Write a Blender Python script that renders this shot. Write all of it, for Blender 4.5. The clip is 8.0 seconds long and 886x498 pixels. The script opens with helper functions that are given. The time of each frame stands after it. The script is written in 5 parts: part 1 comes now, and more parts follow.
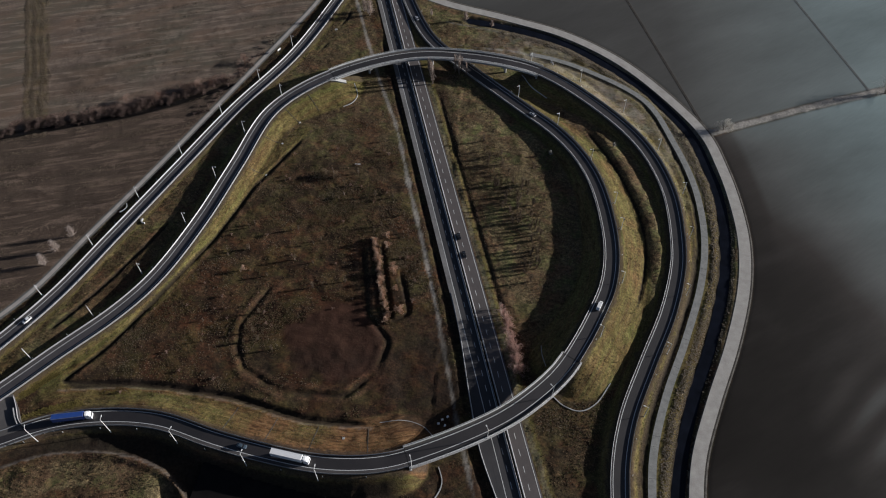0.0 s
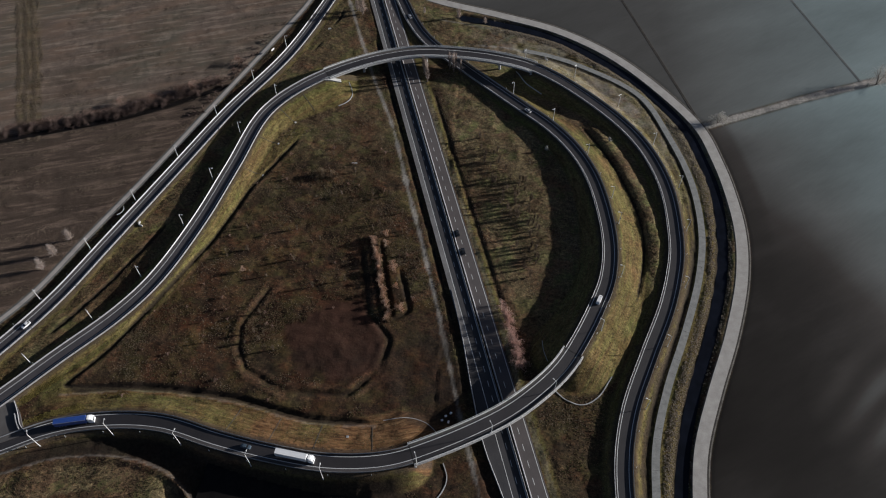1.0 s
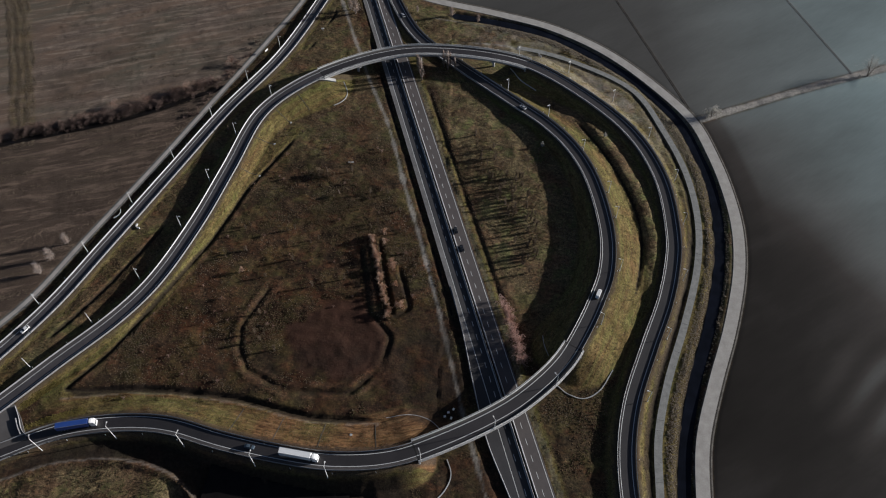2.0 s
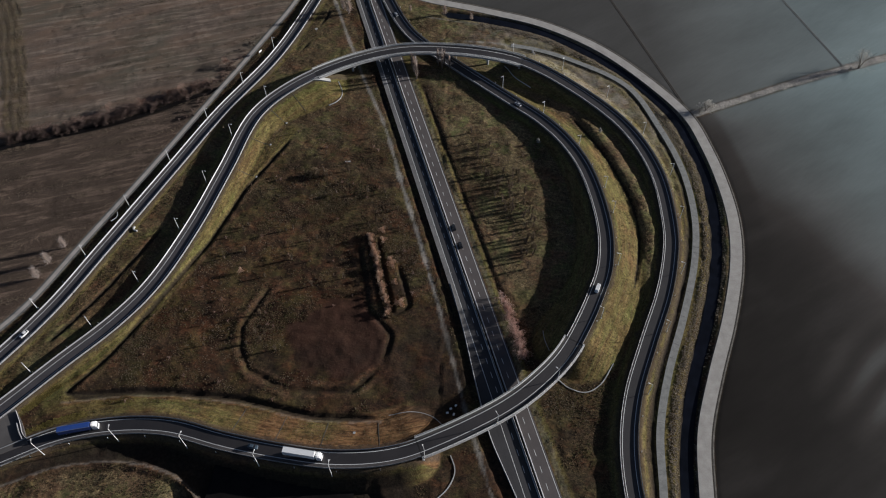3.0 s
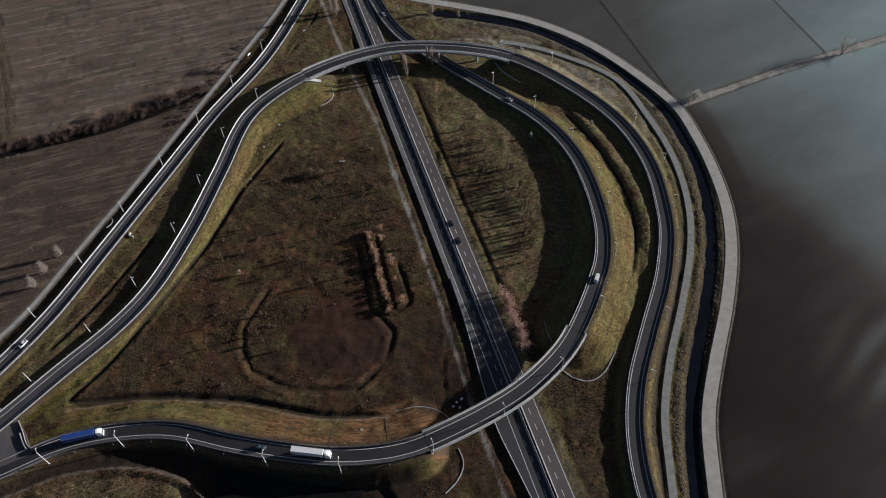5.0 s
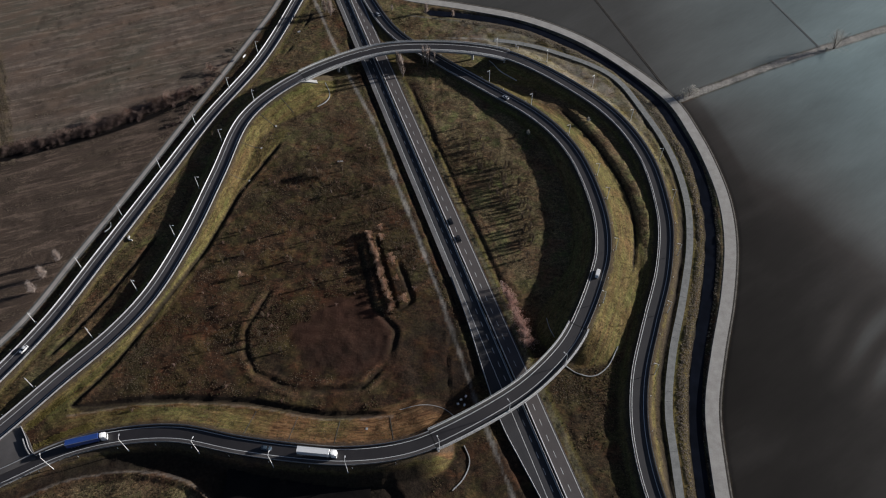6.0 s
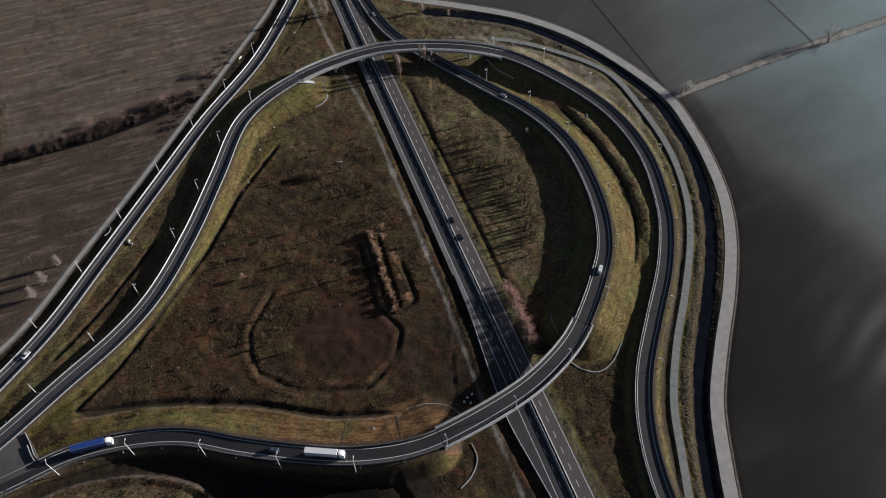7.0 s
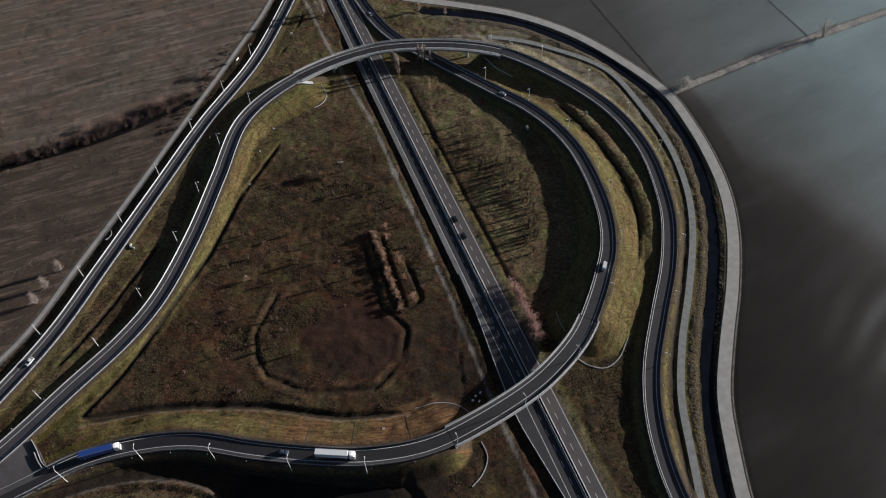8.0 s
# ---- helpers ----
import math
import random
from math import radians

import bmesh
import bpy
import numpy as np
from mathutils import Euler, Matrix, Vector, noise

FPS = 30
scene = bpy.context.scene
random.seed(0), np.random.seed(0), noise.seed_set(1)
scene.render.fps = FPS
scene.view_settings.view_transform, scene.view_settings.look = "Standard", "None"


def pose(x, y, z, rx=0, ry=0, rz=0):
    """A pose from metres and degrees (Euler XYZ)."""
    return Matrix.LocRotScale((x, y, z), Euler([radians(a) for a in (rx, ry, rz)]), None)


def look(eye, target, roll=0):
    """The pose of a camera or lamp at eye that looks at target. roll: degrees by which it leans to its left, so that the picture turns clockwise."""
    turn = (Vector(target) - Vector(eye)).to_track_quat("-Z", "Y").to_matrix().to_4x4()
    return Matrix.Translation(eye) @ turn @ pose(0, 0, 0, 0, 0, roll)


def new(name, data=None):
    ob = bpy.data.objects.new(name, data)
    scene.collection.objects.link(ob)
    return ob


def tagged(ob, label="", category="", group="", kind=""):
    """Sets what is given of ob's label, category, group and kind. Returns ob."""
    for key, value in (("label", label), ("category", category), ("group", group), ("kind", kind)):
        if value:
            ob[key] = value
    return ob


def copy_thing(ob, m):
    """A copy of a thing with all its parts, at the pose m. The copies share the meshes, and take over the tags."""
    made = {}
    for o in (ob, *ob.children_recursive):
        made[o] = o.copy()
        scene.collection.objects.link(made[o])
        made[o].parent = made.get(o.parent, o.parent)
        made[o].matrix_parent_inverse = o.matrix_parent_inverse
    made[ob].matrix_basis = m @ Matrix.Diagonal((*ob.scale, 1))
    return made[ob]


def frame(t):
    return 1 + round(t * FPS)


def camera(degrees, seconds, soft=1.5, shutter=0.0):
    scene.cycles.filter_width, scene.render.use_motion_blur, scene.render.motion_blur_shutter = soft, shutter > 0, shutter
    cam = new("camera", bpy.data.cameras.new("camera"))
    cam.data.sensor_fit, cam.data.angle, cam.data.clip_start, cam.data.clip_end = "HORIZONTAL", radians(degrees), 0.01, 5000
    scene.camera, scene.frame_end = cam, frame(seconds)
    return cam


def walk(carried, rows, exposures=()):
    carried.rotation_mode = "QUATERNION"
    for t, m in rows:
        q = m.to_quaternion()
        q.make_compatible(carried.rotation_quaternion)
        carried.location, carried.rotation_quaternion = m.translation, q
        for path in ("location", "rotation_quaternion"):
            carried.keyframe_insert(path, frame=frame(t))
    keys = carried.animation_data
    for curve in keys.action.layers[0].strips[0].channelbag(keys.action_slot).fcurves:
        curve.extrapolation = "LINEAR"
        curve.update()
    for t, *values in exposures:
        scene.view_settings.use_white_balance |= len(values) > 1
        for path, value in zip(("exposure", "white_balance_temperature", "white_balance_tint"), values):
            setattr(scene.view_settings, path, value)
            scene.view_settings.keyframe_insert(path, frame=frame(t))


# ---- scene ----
# ---- camera ----
# seconds, eye, (yaw, pitch, roll)
cam = camera(61.9, 8.0, soft=1.1)
ROWS = [
    (0.0, (13.98, 6.98, 302.08), (4.227, -53.145, 0.107)),
    (0.5, (11.98, 6.46, 302.19), (3.655, -53.216, 0.053)),
    (1.0, (10.12, 5.77, 302.22), (3.103, -53.256, -0.012)),
    (1.5, (8.38, 4.95, 302.16), (2.568, -53.270, -0.086)),
    (2.0, (6.71, 4.02, 302.04), (2.045, -53.261, -0.165)),
    (2.5, (5.08, 3.04, 301.87), (1.531, -53.234, -0.247)),
    (3.0, (3.44, 2.01, 301.65), (1.022, -53.194, -0.328)),
    (3.5, (1.76, 0.99, 301.40), (0.513, -53.143, -0.405)),
    (4.0, (0.0, 0.0, 301.13), (0.0, -53.088, -0.476)),
    (4.5, (-1.88, -0.93, 300.85), (-0.519, -53.031, -0.537)),
    (5.0, (-3.93, -1.75, 300.57), (-1.051, -52.977, -0.586)),
    (5.5, (-6.17, -2.45, 300.31), (-1.598, -52.931, -0.618)),
    (6.0, (-8.65, -2.99, 300.08), (-2.164, -52.896, -0.632)),
    (6.5, (-11.40, -3.32, 299.88), (-2.754, -52.877, -0.624)),
    (7.0, (-14.47, -3.43, 299.74), (-3.372, -52.878, -0.592)),
    (7.5, (-17.90, -3.28, 299.65), (-4.021, -52.903, -0.531)),
    (8.0, (-21.71, -2.83, 299.64), (-4.705, -52.957, -0.440)),
]


def gaze(eye, yaw, pitch, roll):
    y, p = radians(yaw), radians(pitch)
    way = Vector((-math.sin(y) * math.cos(p), math.cos(y) * math.cos(p), math.sin(p)))
    return look(eye, Vector(eye) + way, roll)


walk(cam, [(t, gaze(eye, *turn)) for t, eye, turn in ROWS])

# ---- light ----
SUN_EL, SUN_AZ = radians(12.8), math.atan2(0.966, 0.259)
world = bpy.data.worlds.new("sky")
scene.world = world
world.use_nodes = True
wn = world.node_tree.nodes
sky = wn.new("ShaderNodeTexSky")
sky.sky_type = "NISHITA"
sky.sun_disc = False
sky.sun_elevation = SUN_EL
sky.sun_rotation = SUN_AZ
sky.air_density, sky.dust_density = 0.45, 0.9
world.node_tree.links.new(sky.outputs[0], wn["Background"].inputs[0])
wn["Background"].inputs[1].default_value = 0.05
sun_data = bpy.data.lights.new("sun", "SUN")
sun_data.energy, sun_data.angle, sun_data.color = 5.0, radians(0.6), (0.975, 0.96, 0.96)
sun = new("sun", sun_data)
sun_way = Vector((math.cos(SUN_EL) * math.sin(SUN_AZ), math.cos(SUN_EL) * math.cos(SUN_AZ), math.sin(SUN_EL)))
sun.matrix_world = look(sun_way * 800, (0, 0, 0))
scene.view_settings.exposure = 0.59


# ---- materials ----
def nodes_of(name, rough=0.8, metal=0.0, spec=0.3):
    m = bpy.data.materials.new(name)
    m.use_nodes = True
    b = m.node_tree.nodes["Principled BSDF"]
    b.inputs["Roughness"].default_value = rough
    b.inputs["Metallic"].default_value = metal
    b.inputs["Specular IOR Level"].default_value = spec
    return m, m.node_tree.nodes, m.node_tree.links, b


def coords(nt, ln, scale=(1, 1, 1), turn=0.0):
    tc = nt.new("ShaderNodeTexCoord")
    mr, mp = nt.new("ShaderNodeMapping"), nt.new("ShaderNodeMapping")
    mr.inputs["Rotation"].default_value = (0, 0, turn)
    mp.inputs["Scale"].default_value = scale
    ln.new(tc.outputs["Object"], mr.inputs[0])
    ln.new(mr.outputs[0], mp.inputs[0])
    return mp.outputs[0]


def noise_of(nt, ln, vec, scale, detail=4.0, rough=0.6):
    n = nt.new("ShaderNodeTexNoise")
    n.inputs["Scale"].default_value = scale
    n.inputs["Detail"].default_value = detail
    n.inputs["Roughness"].default_value = rough
    ln.new(vec, n.inputs["Vector"])
    return n.outputs["Fac"]


def ramp_of(nt, ln, fac, stops):
    r = nt.new("ShaderNodeValToRGB")
    e = r.color_ramp.elements
    while len(e) < len(stops):
        e.new(0.5)
    for k, (at, col) in enumerate(stops):
        e[k].position = at
        e[k].color = (*col, 1) if len(col) == 3 else col
    ln.new(fac, r.inputs[0])
    return r.outputs[0]


def blend(nt, ln, fac, a, b, mode="MIX"):
    m = nt.new("ShaderNodeMix")
    m.data_type = "RGBA"
    m.blend_type = mode
    for sock, v in ((m.inputs["Factor"], fac), (m.inputs[6], a), (m.inputs[7], b)):
        if isinstance(v, (int, float)):
            sock.default_value = v
        elif isinstance(v, tuple):
            sock.default_value = (*v, 1)
        else:
            ln.new(v, sock)
    return m.outputs[2]


def bump_of(nt, ln, b, height, strength, dist):
    bp = nt.new("ShaderNodeBump")
    bp.inputs["Strength"].default_value = strength
    bp.inputs["Distance"].default_value = dist
    ln.new(height, bp.inputs["Height"])
    ln.new(bp.outputs[0], b.inputs["Normal"])


def plain(name, c1, c2, scale=1.0, rough=0.8, metal=0.0, spec=0.3, fine=8.0, bump=0.15, dist=0.02, island=False, thin=0.0):
    """Two-scale mottled surface between two colours."""
    m, nt, ln, b = nodes_of(name, rough, metal, spec)
    v = coords(nt, ln)
    broad, grain = noise_of(nt, ln, v, scale), noise_of(nt, ln, v, scale * fine, 3)
    col = ramp_of(nt, ln, broad, [(0.3, c1), (0.7, c2)])
    col = blend(nt, ln, 0.35, col, ramp_of(nt, ln, grain, [(0.3, c1), (0.75, c2)]))
    if island:
        g = nt.new("ShaderNodeNewGeometry")
        col = blend(nt, ln, 0.7, col, ramp_of(nt, ln, g.outputs["Random Per Island"], [(0.0, c1), (1.0, c2)]))
    ln.new(col, b.inputs["Base Color"])
    if bump:
        bump_of(nt, ln, b, grain, bump, dist)
    if thin:
        t, mx = nt.new("ShaderNodeBsdfTranslucent"), nt.new("ShaderNodeMixShader")
        mx.inputs[0].default_value = thin
        ln.new(col, t.inputs["Color"])
        ln.new(b.outputs[0], mx.inputs[1])
        ln.new(t.outputs[0], mx.inputs[2])
        ln.new(mx.outputs[0], nt["Material Output"].inputs["Surface"])
    return m


M = {
    "asphalt": plain("asphalt", (0.0200, 0.0178, 0.0182), (0.0360, 0.0315, 0.0320), 0.12, 0.56, spec=0.5, fine=30, bump=0.2, dist=0.01),
    "asphalt_ramp": plain("asphalt_ramp", (0.042, 0.0375, 0.0390), (0.072, 0.0645, 0.0665), 0.10, 0.62, spec=0.5, fine=30, bump=0.2, dist=0.01),
    "asphalt_old": plain("asphalt_old", (0.060, 0.056, 0.054), (0.125, 0.114, 0.108), 0.14, 0.8, fine=30, bump=0.2, dist=0.01),
    "asphalt_pale": plain("asphalt_pale", (0.074, 0.064, 0.061), (0.118, 0.102, 0.096), 0.07, 0.8, fine=30, bump=0.2, dist=0.01),
    "asphalt_dark": plain("asphalt_dark", (0.034, 0.033, 0.035), (0.058, 0.055, 0.056), 0.10, 0.8, fine=30, bump=0.2, dist=0.01),
    "gravel": plain("gravel", (0.26, 0.235, 0.21), (0.44, 0.40, 0.36), 0.18, 0.92, fine=14, bump=0.4, dist=0.03),
    "path": plain("path", (0.150, 0.151, 0.140), (0.310, 0.306, 0.284), 0.42, 0.85, fine=5, bump=0.2, dist=0.01),
    "lane": plain("lane", (0.27, 0.252, 0.228), (0.45, 0.424, 0.385), 0.22, 0.9, fine=9, bump=0.3, dist=0.02),
    "paint": plain("paint", (0.62, 0.62, 0.60), (0.82, 0.82, 0.80), 0.8, 0.6, fine=6, bump=0),
    "steel": plain("steel", (0.23, 0.23, 0.235), (0.34, 0.34, 0.345), 0.5, 0.55, 0.3, bump=0),
    "lamp_steel": plain("lamp_steel", (0.62, 0.62, 0.60), (0.78, 0.78, 0.76), 0.6, 0.5, 0.15, bump=0),
    "concrete": plain("concrete", (0.28, 0.28, 0.275), (0.44, 0.435, 0.42), 0.35, 0.85, fine=12, bump=0.2),
    "concrete_dark": plain("concrete_dark", (0.045, 0.042, 0.038), (0.09, 0.085, 0.075), 0.5, 0.9, fine=10),
    "joint": plain("joint", (0.012, 0.012, 0.012), (0.025, 0.024, 0.023), 0.8, 0.8, bump=0),
    "white_body": plain("white_body", (0.72, 0.72, 0.71), (0.82, 0.82, 0.81), 0.6, 0.35, spec=0.5, bump=0),
    "silver_body": plain("silver_body", (0.38, 0.39, 0.41), (0.48, 0.49, 0.51), 0.6, 0.3, 0.3, 0.5, bump=0),
    "blue_body": plain("blue_body", (0.018, 0.052, 0.21), (0.028, 0.075, 0.29), 0.5, 0.45, spec=0.5, bump=0),
    "navy_body": plain("navy_body", (0.05, 0.075, 0.10), (0.08, 0.11, 0.14), 0.5, 0.3, spec=0.5, bump=0),
    "dark_body": plain("dark_body", (0.010, 0.010, 0.012), (0.018, 0.018, 0.02), 0.5, 0.3, spec=0.5, bump=0),
    "glass": plain("glass", (0.010, 0.012, 0.014), (0.018, 0.02, 0.023), 0.5, 0.08, spec=0.6, bump=0),
    "rubber": plain("rubber", (0.012, 0.012, 0.012), (0.022, 0.022, 0.022), 2.0, 0.9, bump=0),
    "bark": plain("bark", (0.10, 0.075, 0.06), (0.20, 0.15, 0.12), 2.0, 0.9),
    "twig_red": plain("twig_red", (0.46, 0.32, 0.28), (0.78, 0.62, 0.55), 1.0, 0.9, bump=0, island=True, thin=0.6),
    "twig_tan": plain("twig_tan", (0.42, 0.30, 0.23), (0.74, 0.57, 0.45), 1.0, 0.9, bump=0, island=True, thin=0.6),
    "twig_ashen": plain("twig_ashen", (0.42, 0.41, 0.38), (0.70, 0.68, 0.64), 1.0, 0.9, bump=0, island=True, thin=0.6),
    "twig_brown": plain("twig_brown", (0.10, 0.075, 0.050), (0.26, 0.19, 0.12), 1.0, 0.9, bump=0, island=True, thin=0.4),
    "twig_hedge": plain("twig_hedge", (0.20, 0.135, 0.110), (0.48, 0.34, 0.275), 1.0, 0.9, bump=0, island=True, thin=0.6),
    "twig_dense": plain("twig_dense", (0.055, 0.038, 0.033), (0.20, 0.138, 0.115), 1.0, 0.9, bump=0, island=True, thin=0.2),
    "twig_pale": plain("twig_pale", (0.42, 0.35, 0.31), (0.74, 0.66, 0.60), 1.0, 0.9, bump=0, island=True, thin=0.6),
    "reed": plain("reed", (0.050, 0.031, 0.018), (0.205, 0.142, 0.082), 0.05, 0.9, bump=0, island=True, thin=0.4),
    "reed_pale": plain("reed_pale", (0.110, 0.086, 0.062), (0.44, 0.37, 0.28), 0.05, 0.9, bump=0, island=True, thin=0.4),
    "reed_mid": plain("reed_mid", (0.085, 0.062, 0.042), (0.33, 0.265, 0.19), 0.05, 0.9, bump=0, island=True, thin=0.4),
    "soil_dark": plain("soil_dark", (0.018, 0.015, 0.012), (0.075, 0.062, 0.050), 0.45, 0.9, fine=6, bump=0.4, dist=0.05),
    "soil_pale": plain("soil_pale", (0.070, 0.071, 0.067), (0.160, 0.163, 0.155), 0.45, 0.9, fine=6, bump=0.4, dist=0.05),
    "verge_pale": plain("verge_pale", (0.050, 0.043, 0.035), (0.235, 0.215, 0.185), 0.30, 0.9, fine=7, bump=0.4, dist=0.05),
    "kerb_concrete": plain("kerb_concrete", (0.25, 0.245, 0.24), (0.42, 0.415, 0.405), 0.35, 0.85, fine=12, bump=0.2),
    "tuft_lush": plain("tuft_lush", (0.120, 0.098, 0.030), (0.290, 0.232, 0.072), 0.05, 0.9, bump=0, island=True, thin=0.4),
    "tuft_green": plain("tuft_green", (0.050, 0.050, 0.020), (0.135, 0.120, 0.050), 0.05, 0.9, bump=0, island=True, thin=0.4),
}


def ground_material():
    m, nt, ln, b = nodes_of("earth", 0.92, 0.0, 0.15)
    v = coords(nt, ln)
    broad = noise_of(nt, ln, v, 0.022, 5, 0.6)
    mid = noise_of(nt, ln, v, 0.11, 5, 0.65)
    grain = noise_of(nt, ln, v, 0.9, 4, 0.7)
    fleck = noise_of(nt, ln, v, 2.2, 3, 0.75)
    flow = nt.new("ShaderNodeVertexColor")
    flow.layer_name = "flow"
    fa = nt.new("ShaderNodeSeparateColor")
    ln.new(flow.outputs["Color"], fa.inputs[0])
    along = []
    for sx, sy in ((0.10, 0.55), (0.03, 0.30), (0.012, 0.10)):
        mp = nt.new("ShaderNodeMapping")
        mp.inputs["Scale"].default_value = (sx, sy, 0)
        ln.new(flow.outputs["Color"], mp.inputs[0])
        along.append(noise_of(nt, ln, mp.outputs[0], 1.0, 5, 0.65))
        nt[-1].inputs["Distortion"].default_value = 1.2
    streak, band, lush = along
    furrow = noise_of(nt, ln, coords(nt, ln, (0.016, 0.13, 1), radians(-17)), 1.0, 5, 0.62)
    zone, spot = nt.new("ShaderNodeVertexColor"), nt.new("ShaderNodeVertexColor")
    zone.layer_name, spot.layer_name = "zone", "spot"
    za, sa = nt.new("ShaderNodeSeparateColor"), nt.new("ShaderNodeSeparateColor")
    ln.new(zone.outputs["Color"], za.inputs[0])
    ln.new(spot.outputs["Color"], sa.inputs[0])
    marsh = ramp_of(nt, ln, mid, [(0.30, (0.021, 0.012, 0.0075)), (0.5, (0.054, 0.029, 0.0175)), (0.70, (0.138, 0.064, 0.032))])
    greenish = ramp_of(nt, ln, grain, [(0.3, (0.026, 0.026, 0.011)), (0.7, (0.080, 0.070, 0.030))])
    marsh = blend(nt, ln, ramp_of(nt, ln, broad, [(0.46, (0, 0, 0)), (0.62, (0.75, 0.75, 0.75))]), marsh, greenish)
    marsh = blend(nt, ln, ramp_of(nt, ln, grain, [(0.45, (0, 0, 0)), (0.68, (0.4, 0.4, 0.4))]), marsh, (0.128, 0.082, 0.050))
    marsh = blend(nt, ln, ramp_of(nt, ln, grain, [(0.34, (0.7, 0.7, 0.7)), (0.5, (0, 0, 0))]), marsh, (0.018, 0.013, 0.009))
    straw = ramp_of(nt, ln, mid, [(0.3, (0.115, 0.080, 0.043)), (0.5, (0.190, 0.145, 0.076)), (0.7, (0.160, 0.156, 0.062))])
    straw = blend(nt, ln, ramp_of(nt, ln, broad, [(0.42, (0.8, 0.8, 0.8)), (0.56, (0, 0, 0))]), straw, (0.115, 0.070, 0.040))
    straw = blend(nt, ln, ramp_of(nt, ln, broad, [(0.54, (0, 0, 0)), (0.66, (0.7, 0.7, 0.7))]), straw, (0.085, 0.092, 0.034))
    straw = blend(nt, ln, ramp_of(nt, ln, grain, [(0.36, (0.7, 0.7, 0.7)), (0.56, (0, 0, 0))]), straw, (0.045, 0.034, 0.019))
    straw = blend(nt, ln, ramp_of(nt, ln, fleck, [(0.50, (0, 0, 0)), (0.62, (0.8, 0.8, 0.8))]), straw, (0.33, 0.27, 0.15))
    marsh = blend(nt, ln, ramp_of(nt, ln, fleck, [(0.52, (0, 0, 0)), (0.64, (0.62, 0.62, 0.62))]), marsh, (0.20, 0.135, 0.080))
    marsh = blend(nt, ln, ramp_of(nt, ln, fleck, [(0.32, (0.8, 0.8, 0.8)), (0.44, (0, 0, 0))]), marsh, (0.012, 0.009, 0.006))
    # darker streaks drawn out along one bearing
    dark_streak = noise_of(nt, ln, coords(nt, ln, (0.6, 1.9, 1), radians(-15)), 0.045, 5, 0.7)
    marsh = blend(nt, ln, ramp_of(nt, ln, dark_streak, [(0.43, (0.8, 0.8, 0.8)), (0.58, (0, 0, 0))]), marsh, (0.026, 0.018, 0.012))
    rust = noise_of(nt, ln, coords(nt, ln, (1.0, 1.6, 1), radians(20)), 0.055, 6, 0.7)
    marsh = blend(nt, ln, ramp_of(nt, ln, rust, [(0.49, (0, 0, 0)), (0.64, (0.6, 0.6, 0.6))]), marsh, (0.128, 0.056, 0.028))
    moss = noise_of(nt, ln, coords(nt, ln, (1.3, 0.9, 1), radians(50)), 0.07, 6, 0.7)
    marsh = blend(nt, ln, ramp_of(nt, ln, moss, [(0.47, (0, 0, 0)), (0.62, (0.55, 0.55, 0.55))]), marsh, (0.100, 0.090, 0.034))
    marsh = blend(nt, ln, fa.outputs[2], marsh, ramp_of(nt, ln, grain, [(0.35, (0.085, 0.046, 0.027)), (0.65, (0.215, 0.130, 0.080))]))
    straw = blend(nt, ln, ramp_of(nt, ln, rust, [(0.46, (0, 0, 0)), (0.60, (0.75, 0.75, 0.75))]), straw, (0.150, 0.088, 0.052))
    straw = blend(nt, ln, ramp_of(nt, ln, moss, [(0.50, (0, 0, 0)), (0.62, (0.75, 0.75, 0.75))]), straw, (0.110, 0.125, 0.045))
    marsh = blend(nt, ln, zone.outputs["Alpha"], marsh, straw)
    clump = noise_of(nt, ln, coords(nt, ln, (0.75, 1.0, 1), radians(15)), 0.62, 3, 0.75)
    tuft = ramp_of(nt, ln, clump, [(0.34, (0.38, 0.38, 0.38)), (0.5, (0.80, 0.80, 0.80)), (0.66, (1.50, 1.44, 1.32))])
    marsh = blend(nt, ln, 0.85, marsh, tuft, "MULTIPLY")
    verge = ramp_of(nt, ln, band, [(0.32, (0.142, 0.082, 0.037)), (0.45, (0.170, 0.122, 0.045)), (0.58, (0.168, 0.143, 0.049)), (0.70, (0.122, 0.124, 0.036))])
    verge = blend(nt, ln, ramp_of(nt, ln, lush, [(0.50, (0, 0, 0)), (0.62, (0.65, 0.65, 0.65))]), verge, (0.092, 0.112, 0.027))
    verge = blend(nt, ln, ramp_of(nt, ln, streak, [(0.36, (0.7, 0.7, 0.7)), (0.50, (0, 0, 0))]), verge, (0.060, 0.037, 0.018))
    verge = blend(nt, ln, ramp_of(nt, ln, streak, [(0.54, (0, 0, 0)), (0.68, (0.7, 0.7, 0.7))]), verge, (0.250, 0.190, 0.085))
    verge = blend(nt, ln, ramp_of(nt, ln, grain, [(0.36, (0.7, 0.7, 0.7)), (0.56, (0, 0, 0))]), verge, (0.055, 0.036, 0.017))
    verge = blend(nt, ln, ramp_of(nt, ln, fleck, [(0.54, (0, 0, 0)), (0.68, (0.65, 0.65, 0.65))]), verge, (0.235, 0.190, 0.088))
    rusty = ramp_of(nt, ln, streak, [(0.36, (0.060, 0.027, 0.015)), (0.52, (0.165, 0.076, 0.037)), (0.68, (0.258, 0.145, 0.076))])
    verge = blend(nt, ln, fa.outputs[2], verge, rusty)
    verge = blend(nt, ln, ramp_of(nt, ln, fleck, [(0.32, (0.75, 0.75, 0.75)), (0.44, (0, 0, 0))]), verge, (0.030, 0.024, 0.012))
    verge = blend(nt, ln, 0.38, verge, tuft, "MULTIPLY")
